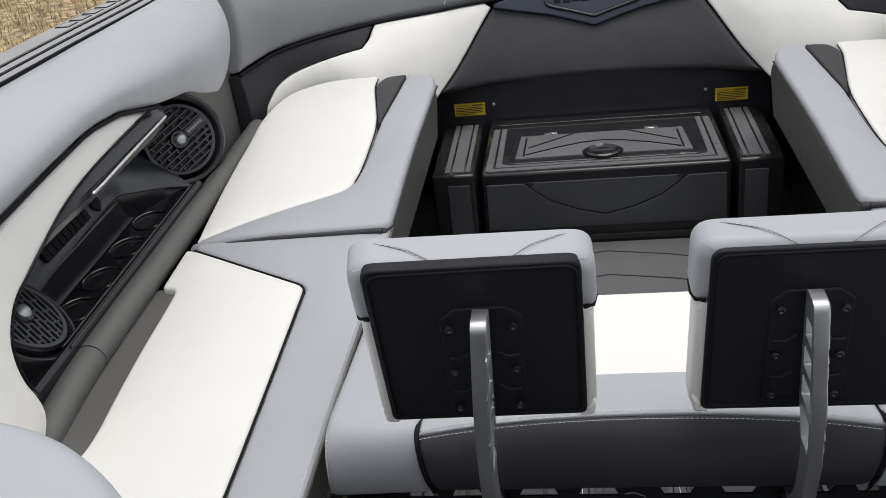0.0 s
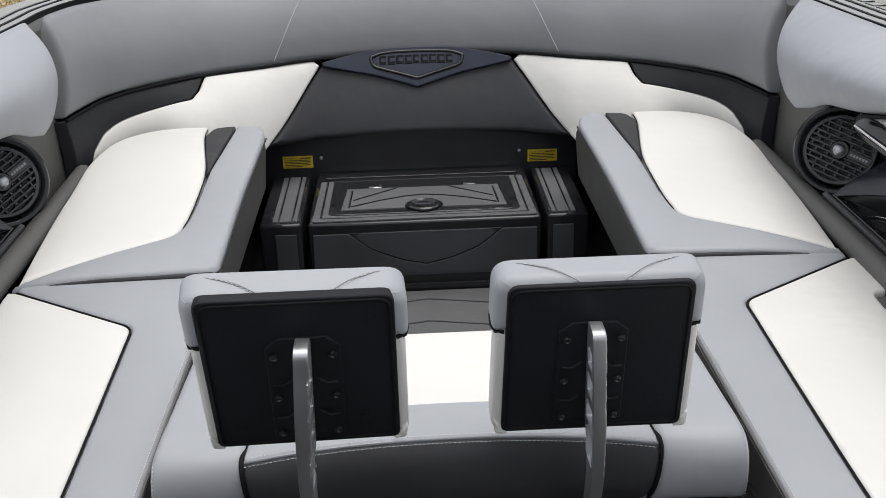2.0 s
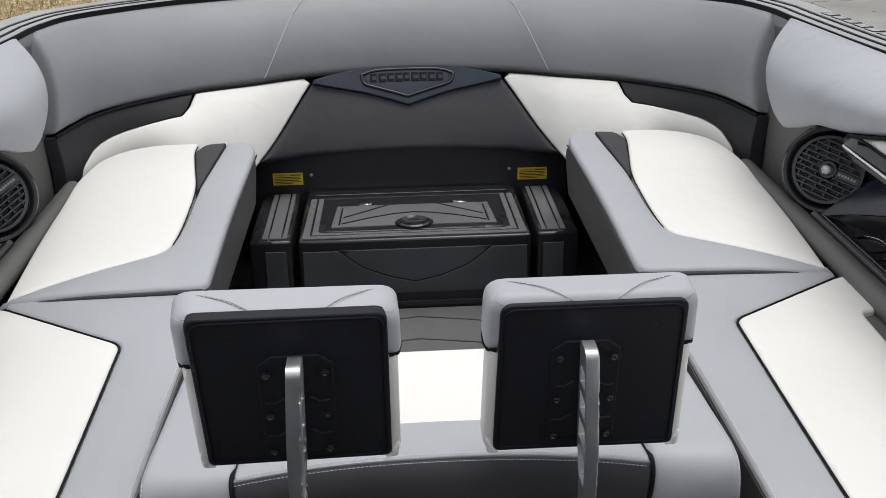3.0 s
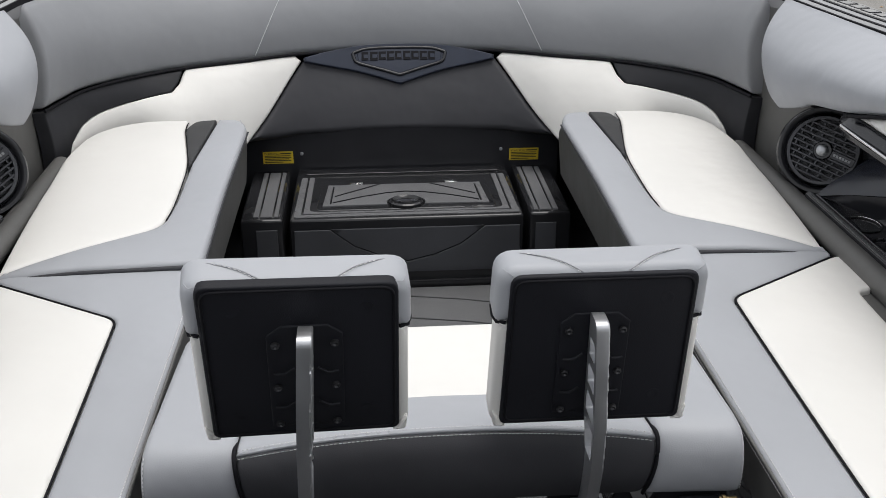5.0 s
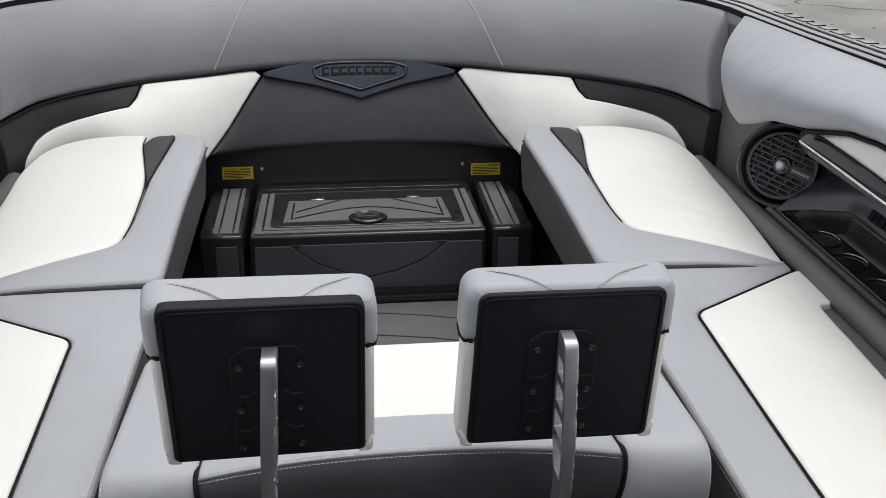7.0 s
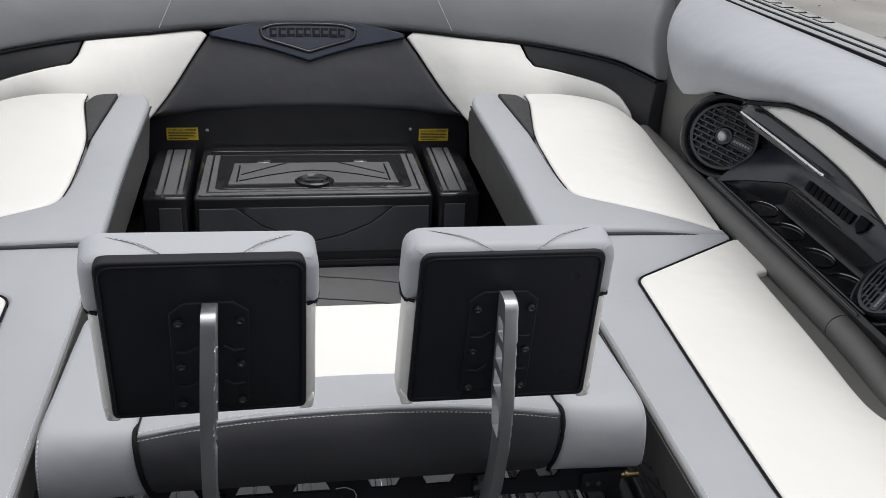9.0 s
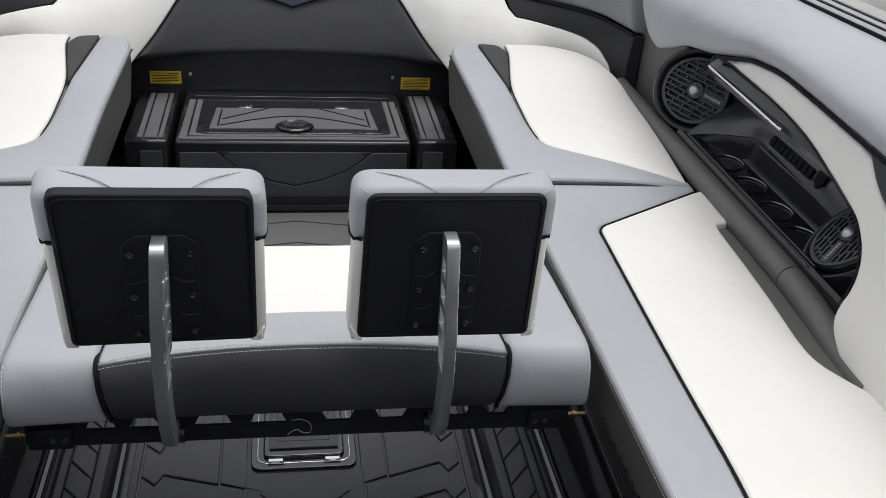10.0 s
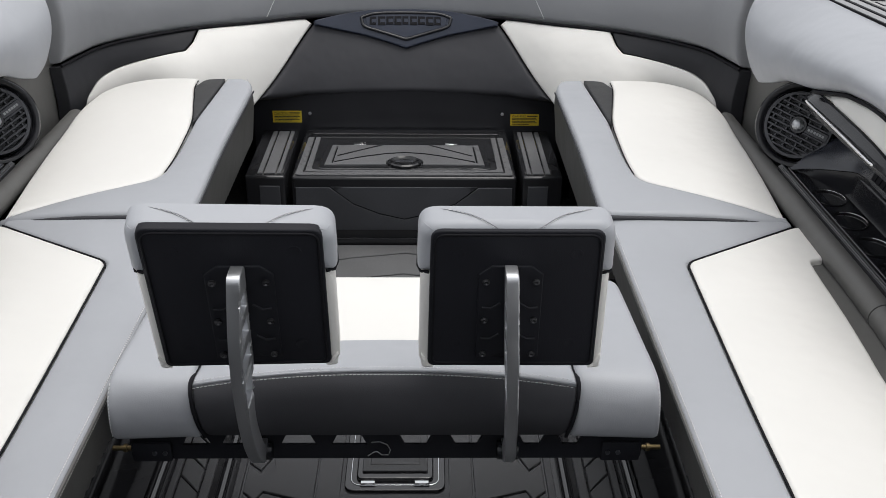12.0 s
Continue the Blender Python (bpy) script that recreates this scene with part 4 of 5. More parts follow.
for s, side in SIDES:
    part("end_pad", patch("end_pad", [(s * 0.400, 0.0), (s * 0.535, 0.01, 0.03), (s * 0.545, 0.30, 0.1), (s * 0.552, 0.43, 0.05), (s * 0.562, end_len, 0.02), (s * 0.372, end_len - 0.01, 0.01), (s * 0.388, 0.30), (s * 0.402, 0.27)], end, 0.06, 0.014, 0.006, 0.02), GREY, bench, "light grey vinyl end")
    part("piping", tube("piping", [mid(s * (0.386 - 0.017 * max(0.0, v - VS) / (mid_len - VS)), v, 0.001) for v in np.linspace(0.04, mid_len, 40)], 0.0042), PIPE, bench)
    part("stitching", stitches("stitching", [end(s * (0.546 + 0.010 * t), 0.43 + (end_len - 0.44) * t, 0.0) for t in np.linspace(0, 1, 12)]), THREAD, bench)
part("underside", block("underside", -0.53, 0.53, 1.48, 1.87, 0.50, 0.60, 0.01), BOARD, bench)

# carrier beam under the bench
beam = thing("carrier_beam", "black perforated metal beam under the bench seat", "beam")
slots = []
for c in (-0.400, -0.318, -0.187, -0.080, 0.059, 0.166, 0.305, 0.385):
    q = 1 if c > 0 else -1
    w = 0.030 if abs(c) > 0.3 else 0.037
    slots.append([(c - w, 0.479 if q > 0 else 0.449), (c + w, 0.479 if q > 0 else 0.449), (c + w - 0.014, 0.449 if q > 0 else 0.479), (c - w + 0.014, 0.449 if q > 0 else 0.479)])
part("beam", facets(patch("beam", [(-0.54, 0.412, 0.01), (0.54, 0.412, 0.01), (0.54, 0.497), (-0.54, 0.497)], lambda u, v, h: (u, 1.50 - h, v), 0.006, 0.0006, 0, 0.02, holes=slots)), BOARD, beam)
part("flange", block("flange", -0.535, 0.535, 1.504, 1.53, 0.486, 0.497, 0.003), BOARD, beam)
for s, side in SIDES:
    part("end_plate", block("end_plate", *sorted((s * 0.452, s * 0.535)), 1.487, 1.496, 0.413, 0.462, 0.005), BOARD, beam)
    part("bolt", lathe("bolt", [(0.0055, 0), (0.0055, 0.004), (0.003, 0.005)], facing((s * 0.487, 1.487, 0.438), (0, -1, 0)), 6), SATIN, beam)
    part("bolt", lathe("bolt", [(0.0055, 0), (0.0055, 0.004), (0.003, 0.005)], facing((s * 0.465, 1.487, 0.438), (0, -1, 0)), 6), SATIN, beam)
    part("pivot_pin", tube("pivot_pin", [(s * 0.53, 1.52, 0.425), (s * 0.585, 1.52, 0.425)], 0.0055, sides=12), BRASS, beam, "brass pivot pin")
    part("pivot_pin_head", tube("pivot_pin_head", [(s * 0.555, 1.52, 0.425), (s * 0.562, 1.52, 0.425)], 0.009, sides=16), BRASS, beam)
crest = [(-0.042, 0.408), (-0.030, 0.418), (-0.022, 0.420), (-0.012, 0.411), (0.002, 0.411), (0.006, 0.424), (0.0, 0.438), (-0.016, 0.446), (-0.034, 0.444)]
part("emblem", tube("emblem", [(x, 1.4975, z + 0.012) for x, z in crest], 0.0012, sides=6), PALE, beam)

# ---------------------------------------------------------------- backrests
def backrest(corners, arm_x, lean, rise):
    """A flip-over backrest: the corners of its black back board, foot left, foot right, top left, top right."""
    C = [np.array(c) for c in corners]
    xc = sum(c[0] for c in C) / 4
    hw = (np.linalg.norm(C[1] - C[0]) + np.linalg.norm(C[3] - C[2])) / 4
    lo, hi = (C[0] + C[1]) / 2, (C[2] + C[3]) / 2
    up = hi - lo
    H = np.linalg.norm(up)
    up /= H
    across = (C[1] - C[0] + C[3] - C[2])
    nb = np.cross(across, up)
    nb /= np.linalg.norm(nb)
    if nb[1] > 0:
        nb = -nb

    def fn(off=0.0):
        def at(u, v, h):
            a, b = u / hw * 0.5 + 0.5, v / H
            return tuple((C[0] * (1 - a) + C[1] * a) * (1 - b) + (C[2] * (1 - a) + C[3] * a) * b + nb * (h + off))
        return at
    br = thing("backrest", "grey and white vinyl bench backrest with a black back board", "backrest", group="bench backrests")
    part("back_board", patch("back_board", [(-hw, -0.009, 0.015), (hw, -0.009, 0.015), (hw, H, 0.02), (-hw, H, 0.02)], fn(0.0), 0.016, 0.0035, 0.0, 0.0235), BOARD, br, "black back board")
    rim = resample(rounded([(-hw + 0.008, 0.000, 0.015), (hw - 0.008, 0.000, 0.015), (hw - 0.008, H - 0.008, 0.02), (-hw + 0.008, H - 0.008, 0.02)]), 0.03)
    f0 = fn(0.0)
    part("board_welt", tube("board_welt", [f0(p[0], p[1], 0.0005) for p in rim], 0.0026, True), PIPE, br)
    for q in (-1, 1):
        for v in (0.05, H - 0.05):
            part("plug", lathe("plug", [(0.012, -0.001), (0.012, 0.0004), (0.010, 0.0007), (0.008, 0.0003)], facing(f0(q * (hw - 0.05), v, 0.0), nb), 20), BOARD, br, "flat black plug in the board")
        part("corner_fold", patch("corner_fold", [(q * (hw - 0.012), -0.0145, 0.004), (q * (hw + 0.011), -0.013, 0.008), (q * (hw + 0.013), 0.020, 0.006), (q * (hw + 0.002), 0.006, 0.004)], fn(0.001), 0.022, 0.005, 0.0, 0.02), WHITE, br, "folded white vinyl corner")
    split = H * 0.70
    body = part("cushion", patch("cushion", [(-hw - 0.016, -0.014, 0.02), (hw + 0.016, -0.014, 0.02), (hw + 0.016, split), (-hw - 0.016, split)], fn(-0.006), 0.048, 0.013, 0.002, 0.03), WHITE, br, "white vinyl cushion")
    cap = part("cap", patch("cap", [(-hw - 0.022, split - 0.005, 0.012), (hw + 0.022, split - 0.005, 0.012), (hw + 0.021, H + rise, 0.034), (-hw - 0.021, H + rise, 0.034)], fn(-0.005), 0.056, 0.019, 0.002, 0.02), GREY, br, "light grey vinyl top cap")
    for q in (-1, 1):
        part("seam_welt", tube("seam_welt", [f0(q * (hw + 0.002), split - 0.004, -0.009), f0(q * (hw + 0.0155), split - 0.005, -0.014), f0(q * (hw + 0.0205), split - 0.005, -0.030), f0(q * (hw + 0.0195), split - 0.003, -0.056)], 0.0033), PIPE, br)
    # curved seams across the top of the cap
    for q in (-1, 1):
        pts = [f0(q * (hw * 0.24), H + rise - 0.009, -0.0075), f0(q * (hw * 0.32), H + rise - 0.004, -0.0125), f0(q * (hw * 0.42), H + rise + 0.0008, -0.021), f0(q * (hw * 0.58), H + rise + 0.0015, -0.036), f0(q * (hw * 0.78), H + rise + 0.0008, -0.048), f0(q * (hw * 0.92), H + rise - 0.0015, -0.054)]
        ln = [spline(pts, t) for t in np.linspace(0, 1, 24)]
        part("seam", tube("seam", ln, 0.0011, sides=6), GREY_SHADED, br)
        part("stitching", stitches("stitching", [np.array(p) + np.array((q * 0.005, 0.0, 0.0012)) for p in ln[:20]], length=0.0055, gap=0.0022, width=0.00055), THREAD, br)
    for q in (-1, 1):
        pts = [f0(q * (hw - 0.004), H - 0.002, -0.006), f0(q * (hw + 0.006), H + rise - 0.006, -0.0095), f0(q * (hw + 0.013), H + rise - 0.004, -0.017)]
        part("crease", tube("crease", [spline(pts, t) for t in np.linspace(0, 1, 8)], 0.0007, sides=6), GREY, br)
    # bracket plate with bolts, and the flat arm
    ax = arm_x + lean * 0.1 - xc
    px = 0.058
    plate = part("bracket", patch("bracket", [(ax - px, H * 0.06), (ax + px, H * 0.06), (ax + px, H * 0.70), (ax + px * 0.62, H * 0.76), (ax - px * 0.62, H * 0.76), (ax - px, H * 0.70)], fn(0.0035), 0.008, 0.002, 0, 0.03), BOARD, br, "black bracket plate")
    for q in (-1, 1):
        for v in (0.10, 0.37, 0.66):
            part("bolt", lathe("bolt", [(0.0065, 0), (0.0065, 0.004), (0.004, 0.0055), (0.002, 0.003)], facing(f0(ax + q * 0.045, H * v, 0.007), nb), 12), BOLT, plate, "small socket bolt")
        for v in (0.22, 0.46):
            part("wire", tube("wire", [f0(ax + q * 0.018, H * v + 0.012, 0.008), f0(ax + q * 0.034, H * v + 0.002, 0.010), f0(ax + q * 0.050, H * v + 0.002, 0.008)], 0.0022, sides=6), BOARD, plate)
    # arm profile in the (y, z) plane
    def ap(v, off):
        return (lo + up * v + nb * off)[1:]
    dy = lo[1] * 0.5 + hi[1] * 0.5 - 1.297
    top = ap(H * 0.80, 0.012)
    outer = [(top[0] - 0.045, top[1], 0.015), (1.205 + dy * 1.2, 0.86, 0.2), (1.262 + dy * 0.6, 0.70, 0.2), (1.315 + dy * 0.4, 0.60, 0.2), (1.378, 0.51, 0.1), (1.435, 0.452, 0.05), (1.470, 0.428, 0.02), (1.495, 0.425)]
    inner = [(1.495, 0.470), (1.462, 0.478, 0.03), (1.425, 0.520, 0.06), (1.362 + dy * 0.3, 0.61, 0.1), (1.330 + dy * 0.5, 0.68, 0.1), (*ap(0.0, 0.024), 0.05), (*ap(H * 0.08, 0.010), 0.02), (*ap(H * 0.4, 0.009), 0.1), (top[0], top[1], 0.008)]
    prof = outer + inner
    holes = []
    for v0, v1 in ((0.66, 0.54), (0.48, 0.35), (0.29, 0.15), (0.09, -0.12)):
        quad = []
        for v, near in ((v0, 1), (v0, 0), (v1, 0), (v1, 1)):
            b = ap(H * v, 0.022)
            z = b[1]
            o = np.interp(z, [0.51, 0.60, 0.70, 0.86, top[1]], [1.378, 1.315 + dy * 0.4, 1.262 + dy * 0.6, 1.205 + dy * 1.2, top[0] - 0.045]) + 0.013
            ii = b[0] if v > 0 else b[0] - 0.006
            quad.append((o if near else max(ii, o + 0.006), z, 0.005))
        holes.append(quad)
    part("arm", patch("arm", prof, lambda u, v, h: (arm_x + lean * (1.0 - v) + 0.011 + h, u, v), 0.022, 0.003, 0, 0.03, holes=holes), ALLOY, br, "brushed aluminium arm with cut-outs")
    arm_x += lean * 0.56
    part("arm_foot", tube("arm_foot", [(arm_x - 0.022, 1.485, 0.446), (arm_x + 0.022, 1.485, 0.446)], 0.020, sides=24), PLASTIC, br)
    return br


backrest([(-0.396, 1.353, 0.750), (-0.091, 1.340, 0.766), (-0.372, 1.205, 1.096), (-0.089, 1.270, 1.063)], -0.226, -0.064, -0.002)
backrest([(0.083, 1.400, 0.722), (0.400, 1.405, 0.718), (0.088, 1.345, 1.026), (0.391, 1.353, 1.022)], 0.226, 0.047, 0.010)

# ---------------------------------------------------------------- floor pads
FT = 0.006


def floor_pad(name, outline, label="", mat=EVA_DARK):
    return part(name, facets(patch(name, outline, flat(FT), FT, 0.0025, 0, 0.08)), mat, floor, label)


hatch = thing("floor_hatch", "black floor hatch with a foam pad and a thin highlight line", "hatch")
part("rim", patch("rim", [(-0.135, 1.865, 0.03), (0.135, 1.865, 0.03), (0.135, 2.24, 0.03), (-0.135, 2.24, 0.03)], flat(0.008), 0.007, 0.003, 0, 0.06), RIDGE, hatch)
# thin steel tube that draws the sky's highlight on the glossy hatch edge
part("edge_glint", tube("edge_glint", [(p[0], p[1], 0.008) for p in resample(rounded([(-0.118, 1.885, 0.03), (0.118, 1.885, 0.03), (0.118, 2.22, 0.03), (-0.118, 2.22, 0.03)]), 0.02)], 0.002, True), CHROME, hatch, "thin steel line in place of the highlight on the gelcoat edge")
hl = part("lid", patch("lid", [(-0.104, 1.90, 0.02), (0.104, 1.90, 0.02), (0.104, 2.205, 0.02), (-0.104, 2.205, 0.02)], flat(0.018), 0.012, 0.006, 0, 0.05), RIDGE, hatch)
part("pad", patch("pad", [(-0.088, 1.925), (0.088, 1.925), (0.088, 2.18), (-0.088, 2.18)], flat(0.024), 0.006, 0.002, 0, 0.05), EVA_DARK, hl)
part("pad", patch("pad", [(-0.068, 1.95), (0.068, 1.95), (0.068, 2.16), (-0.068, 2.16)], flat(0.026), 0.004, 0.003, 0, 0.05), EVA_DARK, hl)
for s, side in SIDES:
    part("hinge", block("hinge", *sorted((s * 0.052, s * 0.092)), 1.882, 1.896, 0.010, 0.016, 0.002, 1), CHROME, hatch)
g = 0.0042
# middle field
floor_pad("foam_pad", [(-0.147, 1.10), (0.147, 1.10), (0.147, 1.805), (0.208, 1.826), (0.208, 2.30), (0.145, 2.30), (0.145, 1.853), (-0.145, 1.853), (-0.145, 2.30), (-0.208, 2.30), (-0.208, 1.826), (-0.147, 1.805)])
for k in range(5):
    y = 1.775 - 0.105 * k
    part("groove", tube("groove", [(-0.108, y, FT), (-0.082, y - 0.026, FT), (0.082, y - 0.026, FT), (0.108, y, FT)], 0.0022, sides=6), PIPE, floor)


def zigzag(y, x0):
    return [(x0, y - 0.030 + (x0 - 0.15) * 0.33), (0.348, y + 0.035), (0.367, y), (0.402, y + 0.033)]


for s, side in SIDES:
    for k in range(9):
        ya, yb = 1.828 - 0.103 * k, 1.931 - 0.103 * k
        if k == 0:
            low, high = zigzag(ya, 0.213), [(0.213, 2.30), (0.335, 2.30), (0.335, 2.0), (0.365, 1.94), (0.402, 1.975)]
        else:
            low, high = zigzag(ya, 0.152), zigzag(yb, 0.152)
        floor_pad("foam_pad", [(s * x, y + g) for x, y in low] + [(s * x, y - g) for x, y in high[::-1]])
    floor_pad("foam_pad", [(s * 0.341, 2.30), (s * 0.341, 2.01), (s * 0.366, 1.952), (s * 0.402, 1.985), (s * 0.402, 2.30)])
    for k in range(14):
        ya = 1.00 + k * 0.096
        floor_pad("foam_pad", [(s * 0.521, ya + g), (s * 0.578, ya + 0.066 + g), (s * 0.578, ya + 0.162 - g), (s * 0.521, ya + 0.096 - g)])
    floor_pad("foam_strip", [(s * 0.408, 1.0), (s * 0.428, 1.0), (s * 0.428, 2.30), (s * 0.408, 2.30)])
    floor_pad("foam_strip", [(s * 0.490, 1.0), (s * 0.515, 1.0), (s * 0.515, 2.40), (s * 0.490, 2.40)])
    floor_pad("foam_strip", [(s * 0.584, 1.0), (s * 0.602, 1.0), (s * 0.602, 2.40), (s * 0.584, 2.40)])
# chevron fields towards the box
def chev(y):
    return [(x, y - 0.10 * (abs(x) / 0.4) ** 1.3) for x in (-0.40, -0.2, 0.0, 0.2, 0.40)]


for ya, yb in ((3.245, 3.34), (3.075, 3.245), (2.90, 3.075), (2.65, 2.90), (2.42, 2.65)):
    a, b = chev(ya), chev(yb)
    if yb > 3.3:
        b = [(x, 3.318) for x in (-0.40, 0.40)]
    floor_pad("foam_pad", [(x, y + g) for x, y in a] + [(x, y - g) for x, y in b[::-1]], mat=EVA)
for s, side in SIDES:
    rail = thing("floor_rail", "glossy black moulded ridge in the cockpit floor", "moulding", group="floor ridges")
    part("ridge", tube("ridge", [(s * 0.458, y, 0.004) for y in (1.0, 1.6, 2.3)], 0.016, sides=14), RIDGE, rail)
    part("ridge", tube("ridge", [(s * 0.635, y, 0.006) for y in (1.0, 1.6, 2.3)], 0.02, sides=14), RIDGE, rail)

# ---------------------------------------------------------------- near backrest corners
nb1 = thing("observer_backrest", "light grey vinyl backrest corner with a stitched edge", "backrest")
part("stitching", stitches("stitching", [(x, y, 0.954) for x, y in rounded([(-1.30, 1.127), (-0.98, 1.117, 0.1), (-0.81, 1.083, 0.1), (-0.695, 1.0, 0.1), (-0.62, 0.92)], False)]), THREAD_GREY, nb1)
part("pad", patch("pad", [(-1.40, 1.15), (-0.98, 1.14, 0.1), (-0.80, 1.105, 0.1), (-0.68, 1.02, 0.1), (-0.60, 0.935, 0.1), (-0.52, 0.75), (-0.52, 0.55), (-1.40, 0.55)], flat(0.955), 0.42, 0.03, 0.01, 0.04), GREY, nb1)
part("welt", tube("welt", [(p[0], p[1], 0.955) for p in resample(rounded([(-1.30, 1.117), (-0.98, 1.107, 0.1), (-0.815, 1.073, 0.1), (-0.70, 0.99, 0.1), (-0.63, 0.91), (-0.60, 0.85)], False), 0.02, False)], 0.003), GREY_SHADED, nb1, "grey welt along the edge")
nb2 = thing("helm_backrest", "light grey vinyl cushion edge beside the lounge seat", "backrest")
part("pad", patch("pad", [(0.60, 1.035, 0.03), (0.72, 1.045), (1.18, 1.03), (1.18, 0.55), (0.60, 0.55)], flat(0.605), 0.2, 0.03, 0.01, 0.04), WHITE, nb2)

# ---------------------------------------------------------------- gunwale and hull
def rim_loop(off, dz=0.0):
    pts = [(rim_x(y) + off, y, RIM_Z + dz) for y in np.linspace(-1.0, 3.2, 24)]
    for u in np.linspace(1, 0, 20):
        p = spline(CREST, u, True)
        d = np.array((p[0] * 0.9, (p[1] - 3.0) * 1.0, 0))
        d /= np.linalg.norm(d)
        pts.append((p[0] + d[0] * off, p[1] + d[1] * off, p[2] + dz))
    return pts


def ribbon(name, prof):
    loops = [rim_loop(o, z) for o, z in prof]
    verts, faces = [], []
    n = len(loops[0])
    full = []
    for l in loops:
        full.append([p for p in l] + [(-p[0], p[1], p[2]) for p in l[-2::-1]])
    n = len(full[0])
    for l in full:
        verts += l
    k = len(full)
    for i in range(n - 1):
        for j in range(k):
            l2 = (j + 1) % k
            faces.append([j * n + i, j * n + i + 1, l2 * n + i + 1, l2 * n + i])
    faces.append([j * n for j in range(k)])
    faces.append([j * n + n - 1 for j in range(k)])
    return to_mesh(name, verts, faces, sharp=30)


gun = tagged(part("gunwale", ribbon("gunwale", [(0.012, -0.03), (0.012, 0.012), (0.03, 0.018), (0.172, 0.014), (0.184, 0.004), (0.19, -0.12), (0.05, -0.12)]), GUNWALE), "dark moulded gunwale round the cockpit", "gunwale", kind="structure")
part("deck_pad", ribbon("deck_pad", [(0.092, 0.010), (0.092, 0.0215), (0.166, 0.0195), (0.166, 0.008)]), DECKPAD, gun, "grey foam deck pad")
part("rub_strip", ribbon("rub_strip", [(0.010, -0.004), (0.010, 0.014), (0.017, 0.014), (0.017, -0.004)]), PIPE, gun, "black edge trim")
part("edge_strip", ribbon("edge_strip", [(0.036, 0.010), (0.036, 0.0205), (0.047, 0.0205), (0.047, 0.010)]), PIPE, gun, "black edge trim")
part("groove", ribbon("groove", [(0.086, 0.010), (0.086, 0.0185), (0.091, 0.0185), (0.091, 0.010)]), PIPE, gun)
for s, side in SIDES:
    for k in range(9):
        y = 3.16 - k * 0.066
        x = rim_x(y) + 0.129
        m = Matrix.Translation((s * x, y, RIM_Z + 0.0185)) @ Euler((0, 0, s * 0.12)).to_matrix().to_4x4()
        part("raised_bar", block("raised_bar", -0.022, 0.022, -0.026, 0.026, 0.0, 0.004, 0.001, 1, m), PIPE, gun)
        part("raised_bar", block("raised_bar", -0.017, 0.017, -0.020, 0.020, 0.003, 0.0046, 0.0005, 1, m), DECKPAD, gun)
hull = tagged(part("hull", ribbon("hull", [(0.10, -0.10), (0.192, -0.05), (0.17, -0.6), (0.02, -1.15), (0.0, -1.15)]), HULL), "dark glossy boat hull", "hull", kind="structure")
# added out of view: closes the cockpit and cuts low light from behind
light_block = tagged(part("rear_light_block", block("rear_light_block", -1.5, 1.5, -1.26, -1.2, -0.06, 1.45, 0.01), GLOSS), "unseen black wall added behind the camera to hold back light", "wall", kind="structure")

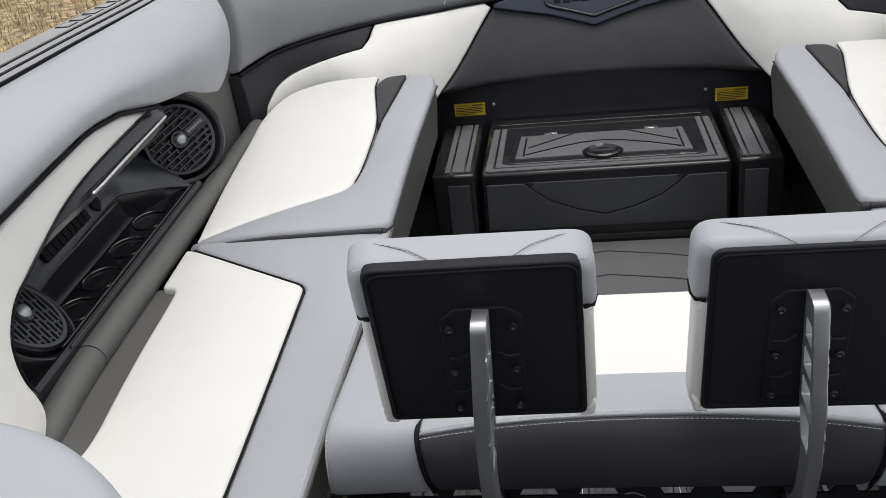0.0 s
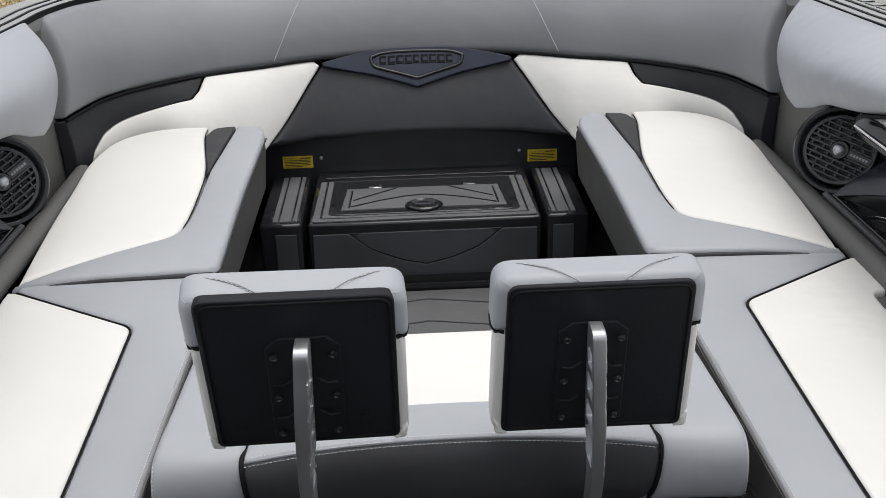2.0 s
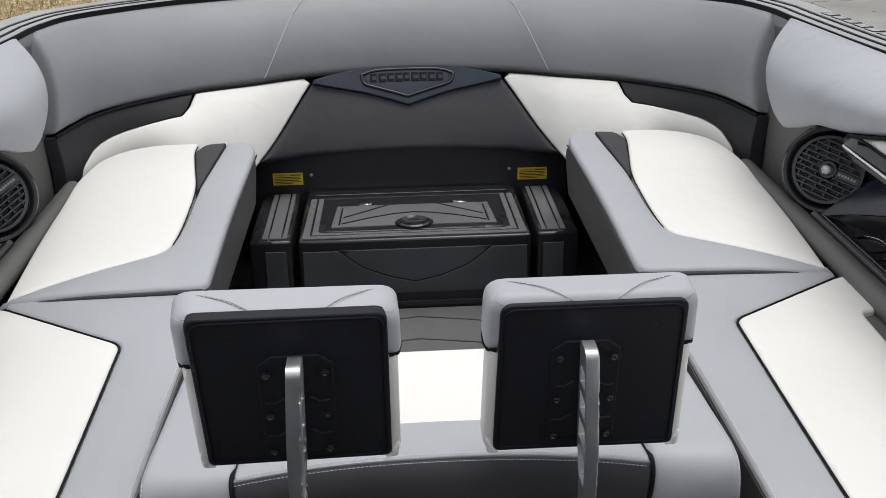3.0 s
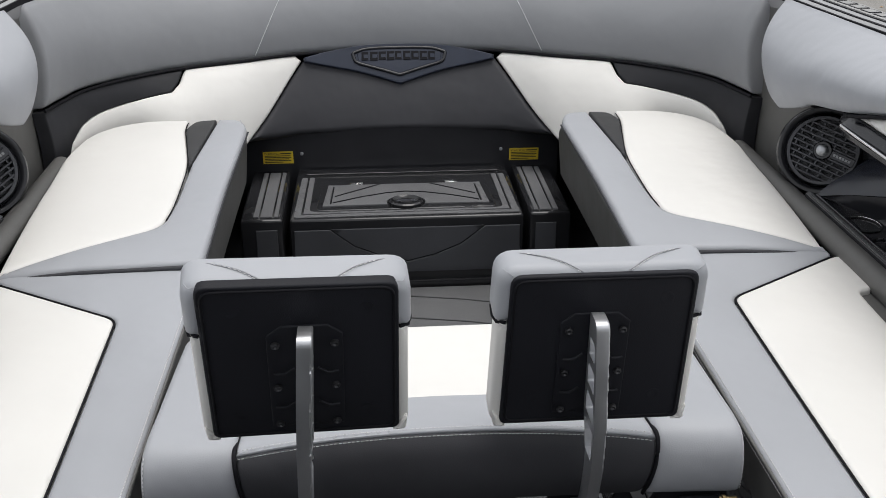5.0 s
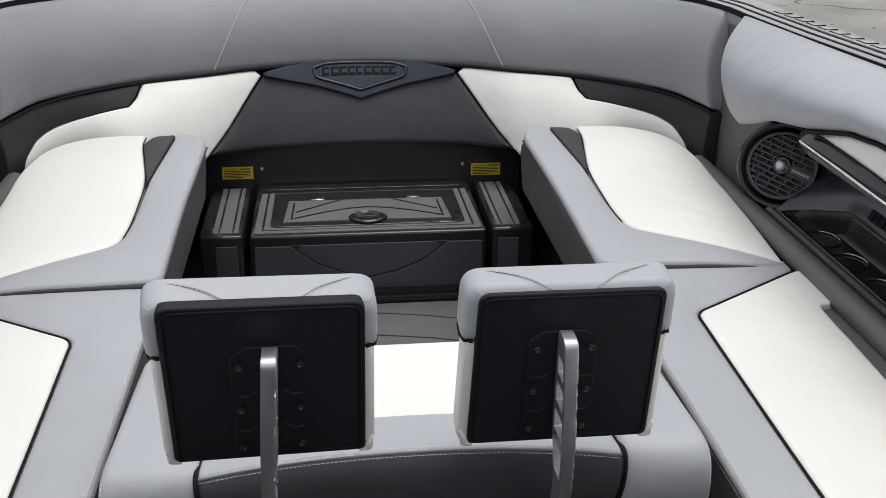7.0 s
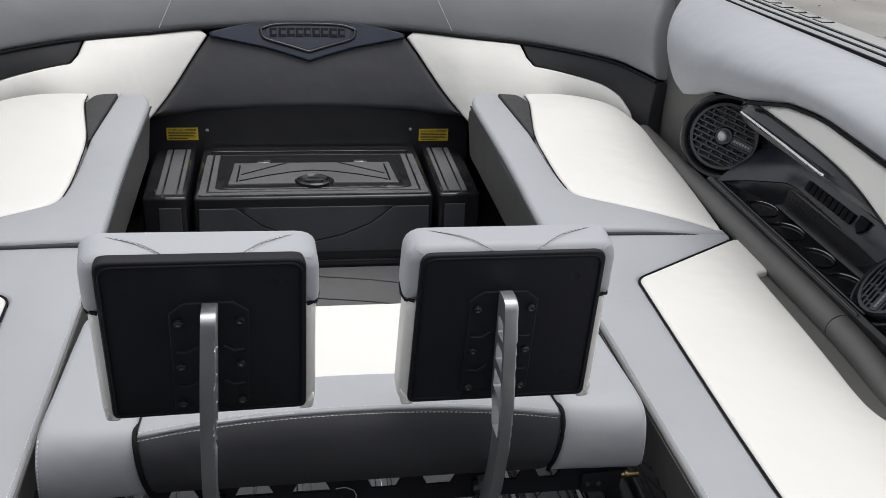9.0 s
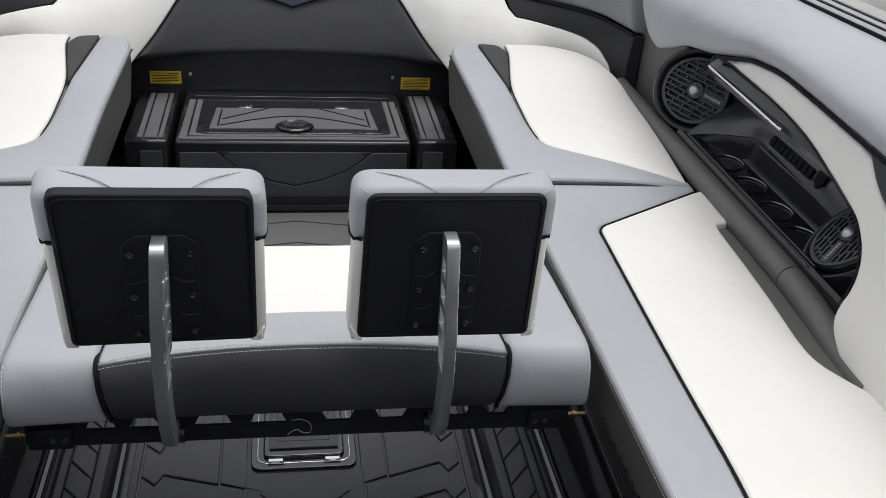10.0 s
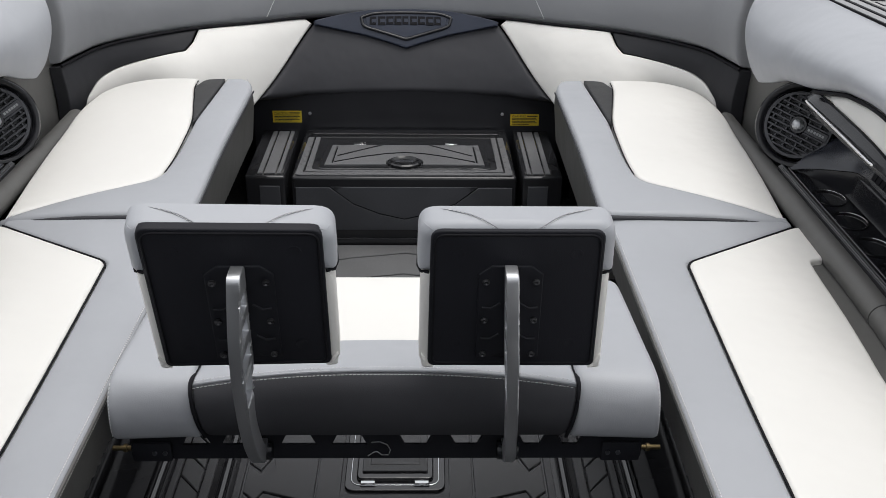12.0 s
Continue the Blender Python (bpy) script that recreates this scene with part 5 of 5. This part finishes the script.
# ---------------------------------------------------------------- ground
def ground_material():
    m, nt, b = base_material("dry_ground_and_asphalt", (0.2, 0.2, 0.2), 0.9)
    co = nt.nodes.new("ShaderNodeTexCoord")
    sep = nt.nodes.new("ShaderNodeSeparateXYZ")
    nt.links.new(co.outputs["Object"], sep.inputs[0])
    n1 = nt.nodes.new("ShaderNodeTexNoise")
    n1.inputs["Scale"].default_value, n1.inputs["Detail"].default_value = 9, 8
    n2 = nt.nodes.new("ShaderNodeTexNoise")
    n2.inputs["Scale"].default_value, n2.inputs["Detail"].default_value = 0.8, 4
    n3 = nt.nodes.new("ShaderNodeTexNoise")
    n3.inputs["Scale"].default_value, n3.inputs["Detail"].default_value = 60, 4
    for n_ in (n1, n2, n3):
        nt.links.new(co.outputs["Object"], n_.inputs["Vector"])
    gr = nt.nodes.new("ShaderNodeValToRGB")
    cr = gr.color_ramp
    cr.elements[0].position, cr.elements[0].color = 0.33, (0.10, 0.09, 0.05, 1)
    cr.elements[1].position, cr.elements[1].color = 0.68, (0.62, 0.50, 0.32, 1)
    e = cr.elements.new(0.48)
    e.color = (0.30, 0.22, 0.13, 1)
    e = cr.elements.new(0.58)
    e.color = (0.46, 0.34, 0.19, 1)
    nt.links.new(n1.outputs["Fac"], gr.inputs[0])
    asph = nt.nodes.new("ShaderNodeValToRGB")
    ca = asph.color_ramp
    ca.elements[0].position, ca.elements[0].color = 0.3, (0.17, 0.163, 0.152, 1)
    ca.elements[1].position, ca.elements[1].color = 0.7, (0.33, 0.32, 0.30, 1)
    nt.links.new(n3.outputs["Fac"], asph.inputs[0])
    vor = nt.nodes.new("ShaderNodeTexVoronoi")
    vor.feature = "DISTANCE_TO_EDGE"
    vor.inputs["Scale"].default_value = 0.3
    bent = nt.nodes.new("ShaderNodeVectorMath")
    bent.operation = "MULTIPLY_ADD"
    bent.inputs[1].default_value = (0.7, 0.7, 0.7)
    nt.links.new(n2.outputs["Color"], bent.inputs[0])
    nt.links.new(co.outputs["Object"], bent.inputs[2])
    nt.links.new(bent.outputs[0], vor.inputs["Vector"])
    crack = nt.nodes.new("ShaderNodeMapRange")
    crack.inputs["From Min"].default_value, crack.inputs["From Max"].default_value = 0.002, 0.008
    crack.inputs["To Min"].default_value, crack.inputs["To Max"].default_value = 0.35, 1.0
    nt.links.new(vor.outputs["Distance"], crack.inputs["Value"])
    patchy = nt.nodes.new("ShaderNodeMapRange")
    patchy.inputs["From Min"].default_value, patchy.inputs["From Max"].default_value = 0.3, 0.7
    patchy.inputs["To Min"].default_value, patchy.inputs["To Max"].default_value = 0.75, 1.2
    nt.links.new(n2.outputs["Fac"], patchy.inputs["Value"])
    worn = nt.nodes.new("ShaderNodeMath")
    worn.operation = "MULTIPLY"
    nt.links.new(crack.outputs[0], worn.inputs[0])
    nt.links.new(patchy.outputs[0], worn.inputs[1])
    tar = nt.nodes.new("ShaderNodeVectorMath")
    tar.operation = "SCALE"
    nt.links.new(asph.outputs[0], tar.inputs[0])
    nt.links.new(worn.outputs[0], tar.inputs["Scale"])
    mr = nt.nodes.new("ShaderNodeMapRange")
    mr.inputs["From Min"].default_value, mr.inputs["From Max"].default_value = -0.3, 0.3
    nt.links.new(sep.outputs["X"], mr.inputs["Value"])
    mix = nt.nodes.new("ShaderNodeMix")
    mix.data_type = "RGBA"
    nt.links.new(mr.outputs[0], mix.inputs[0])
    nt.links.new(gr.outputs[0], mix.inputs[6])
    nt.links.new(tar.outputs[0], mix.inputs[7])
    nt.links.new(mix.outputs[2], b.inputs["Base Color"])
    bp = nt.nodes.new("ShaderNodeBump")
    bp.inputs["Strength"].default_value = 0.6
    bp.inputs["Distance"].default_value = 0.02
    nt.links.new(n1.outputs["Fac"], bp.inputs["Height"])
    nt.links.new(bp.outputs[0], b.inputs["Normal"])
    return m


def scatter(name, count, x0, x1, y0, y1, shape, seed):
    """Many small tufts or leaves strewn over the ground in one mesh."""
    rng = random.Random(seed)
    verts, faces = [], []
    for _ in range(count):
        x, y, a = rng.uniform(x0, x1), rng.uniform(y0, y1), rng.uniform(0, math.tau)
        shape(rng, x, y, a, verts, faces)
    return to_mesh(name, verts, faces, recalc=False, smooth=False)


def blade(rng, x, y, a, verts, faces):
    h, w, lean = rng.uniform(0.04, 0.15), rng.uniform(0.004, 0.009), rng.uniform(0.01, 0.10)
    k, c, d = len(verts), math.cos(a), math.sin(a)
    verts += [(x - w * d, y + w * c, -0.952), (x + w * d, y - w * c, -0.952), (x + lean * c * 0.4 + w * d * 0.7, y + lean * d * 0.4 - w * c * 0.7, -0.95 + h * 0.6), (x + lean * c * 0.4 - w * d * 0.7, y + lean * d * 0.4 + w * c * 0.7, -0.95 + h * 0.6), (x + lean * c, y + lean * d, -0.95 + h)]
    faces += [[k, k + 1, k + 2, k + 3], [k + 3, k + 2, k + 4]]


def leaf(rng, x, y, a, verts, faces):
    l, w, k = rng.uniform(0.025, 0.06), rng.uniform(0.010, 0.022), len(verts)
    c, d, z = math.cos(a), math.sin(a), rng.uniform(0.006, 0.025)
    verts += [(x - l * c, y - l * d, -0.947), (x - w * d, y + w * c, -0.95 + z), (x + l * c, y + l * d, -0.944), (x + w * d, y - w * c, -0.95 + z * 0.6)]
    faces += [[k, k + 1, k + 2], [k, k + 2, k + 3]]


def litter_material(name, stops):
    m, nt, b = base_material(name, stops[0], 0.85)
    geo, ramp = nt.nodes.new("ShaderNodeNewGeometry"), nt.nodes.new("ShaderNodeValToRGB")
    for i, col in enumerate(stops):
        e = ramp.color_ramp.elements[i] if i < 2 else ramp.color_ramp.elements.new(i / len(stops))
        e.color = (*col, 1)
        e.position = i / (len(stops) - 1)
    nt.links.new(geo.outputs["Random Per Island"], ramp.inputs[0])
    nt.links.new(ramp.outputs[0], b.inputs["Base Color"])
    return m


tagged(part("dry_grass", scatter("dry_grass", 15000, -10.5, -2.2, 9.2, 19.0, blade, 5), litter_material("dry_grass_blades", [(0.42, 0.33, 0.17), (0.16, 0.17, 0.06), (0.52, 0.42, 0.24), (0.34, 0.25, 0.12)])), "dry tan and green grass beside the asphalt", "grass", kind="stuff")
tagged(part("fallen_leaves", scatter("fallen_leaves", 900, -10.0, -2.5, 9.5, 19.0, leaf, 9), litter_material("brown_leaves", [(0.30, 0.17, 0.08), (0.45, 0.30, 0.16), (0.22, 0.13, 0.07)])), "brown fallen leaves in the dry grass", "leaves", kind="stuff")
tagged(part("strewn_leaves", scatter("strewn_leaves", 160, 3.5, 13.0, 9.0, 21.0, leaf, 12), litter_material("pale_leaves", [(0.55, 0.45, 0.30), (0.42, 0.28, 0.15), (0.62, 0.56, 0.44)])), "pale dry leaves strewn over the asphalt", "leaves", kind="stuff")
ground = tagged(part("ground", to_mesh("ground", [(x, y, -0.95) for y in np.linspace(-400, 400, 9) for x in np.linspace(-400, 400, 9)], [[j * 9 + i, j * 9 + i + 1, (j + 1) * 9 + i + 1, (j + 1) * 9 + i] for j in range(8) for i in range(8)]), ground_material()), "dry leaf-strewn grass beside worn grey asphalt", "ground", kind="structure")
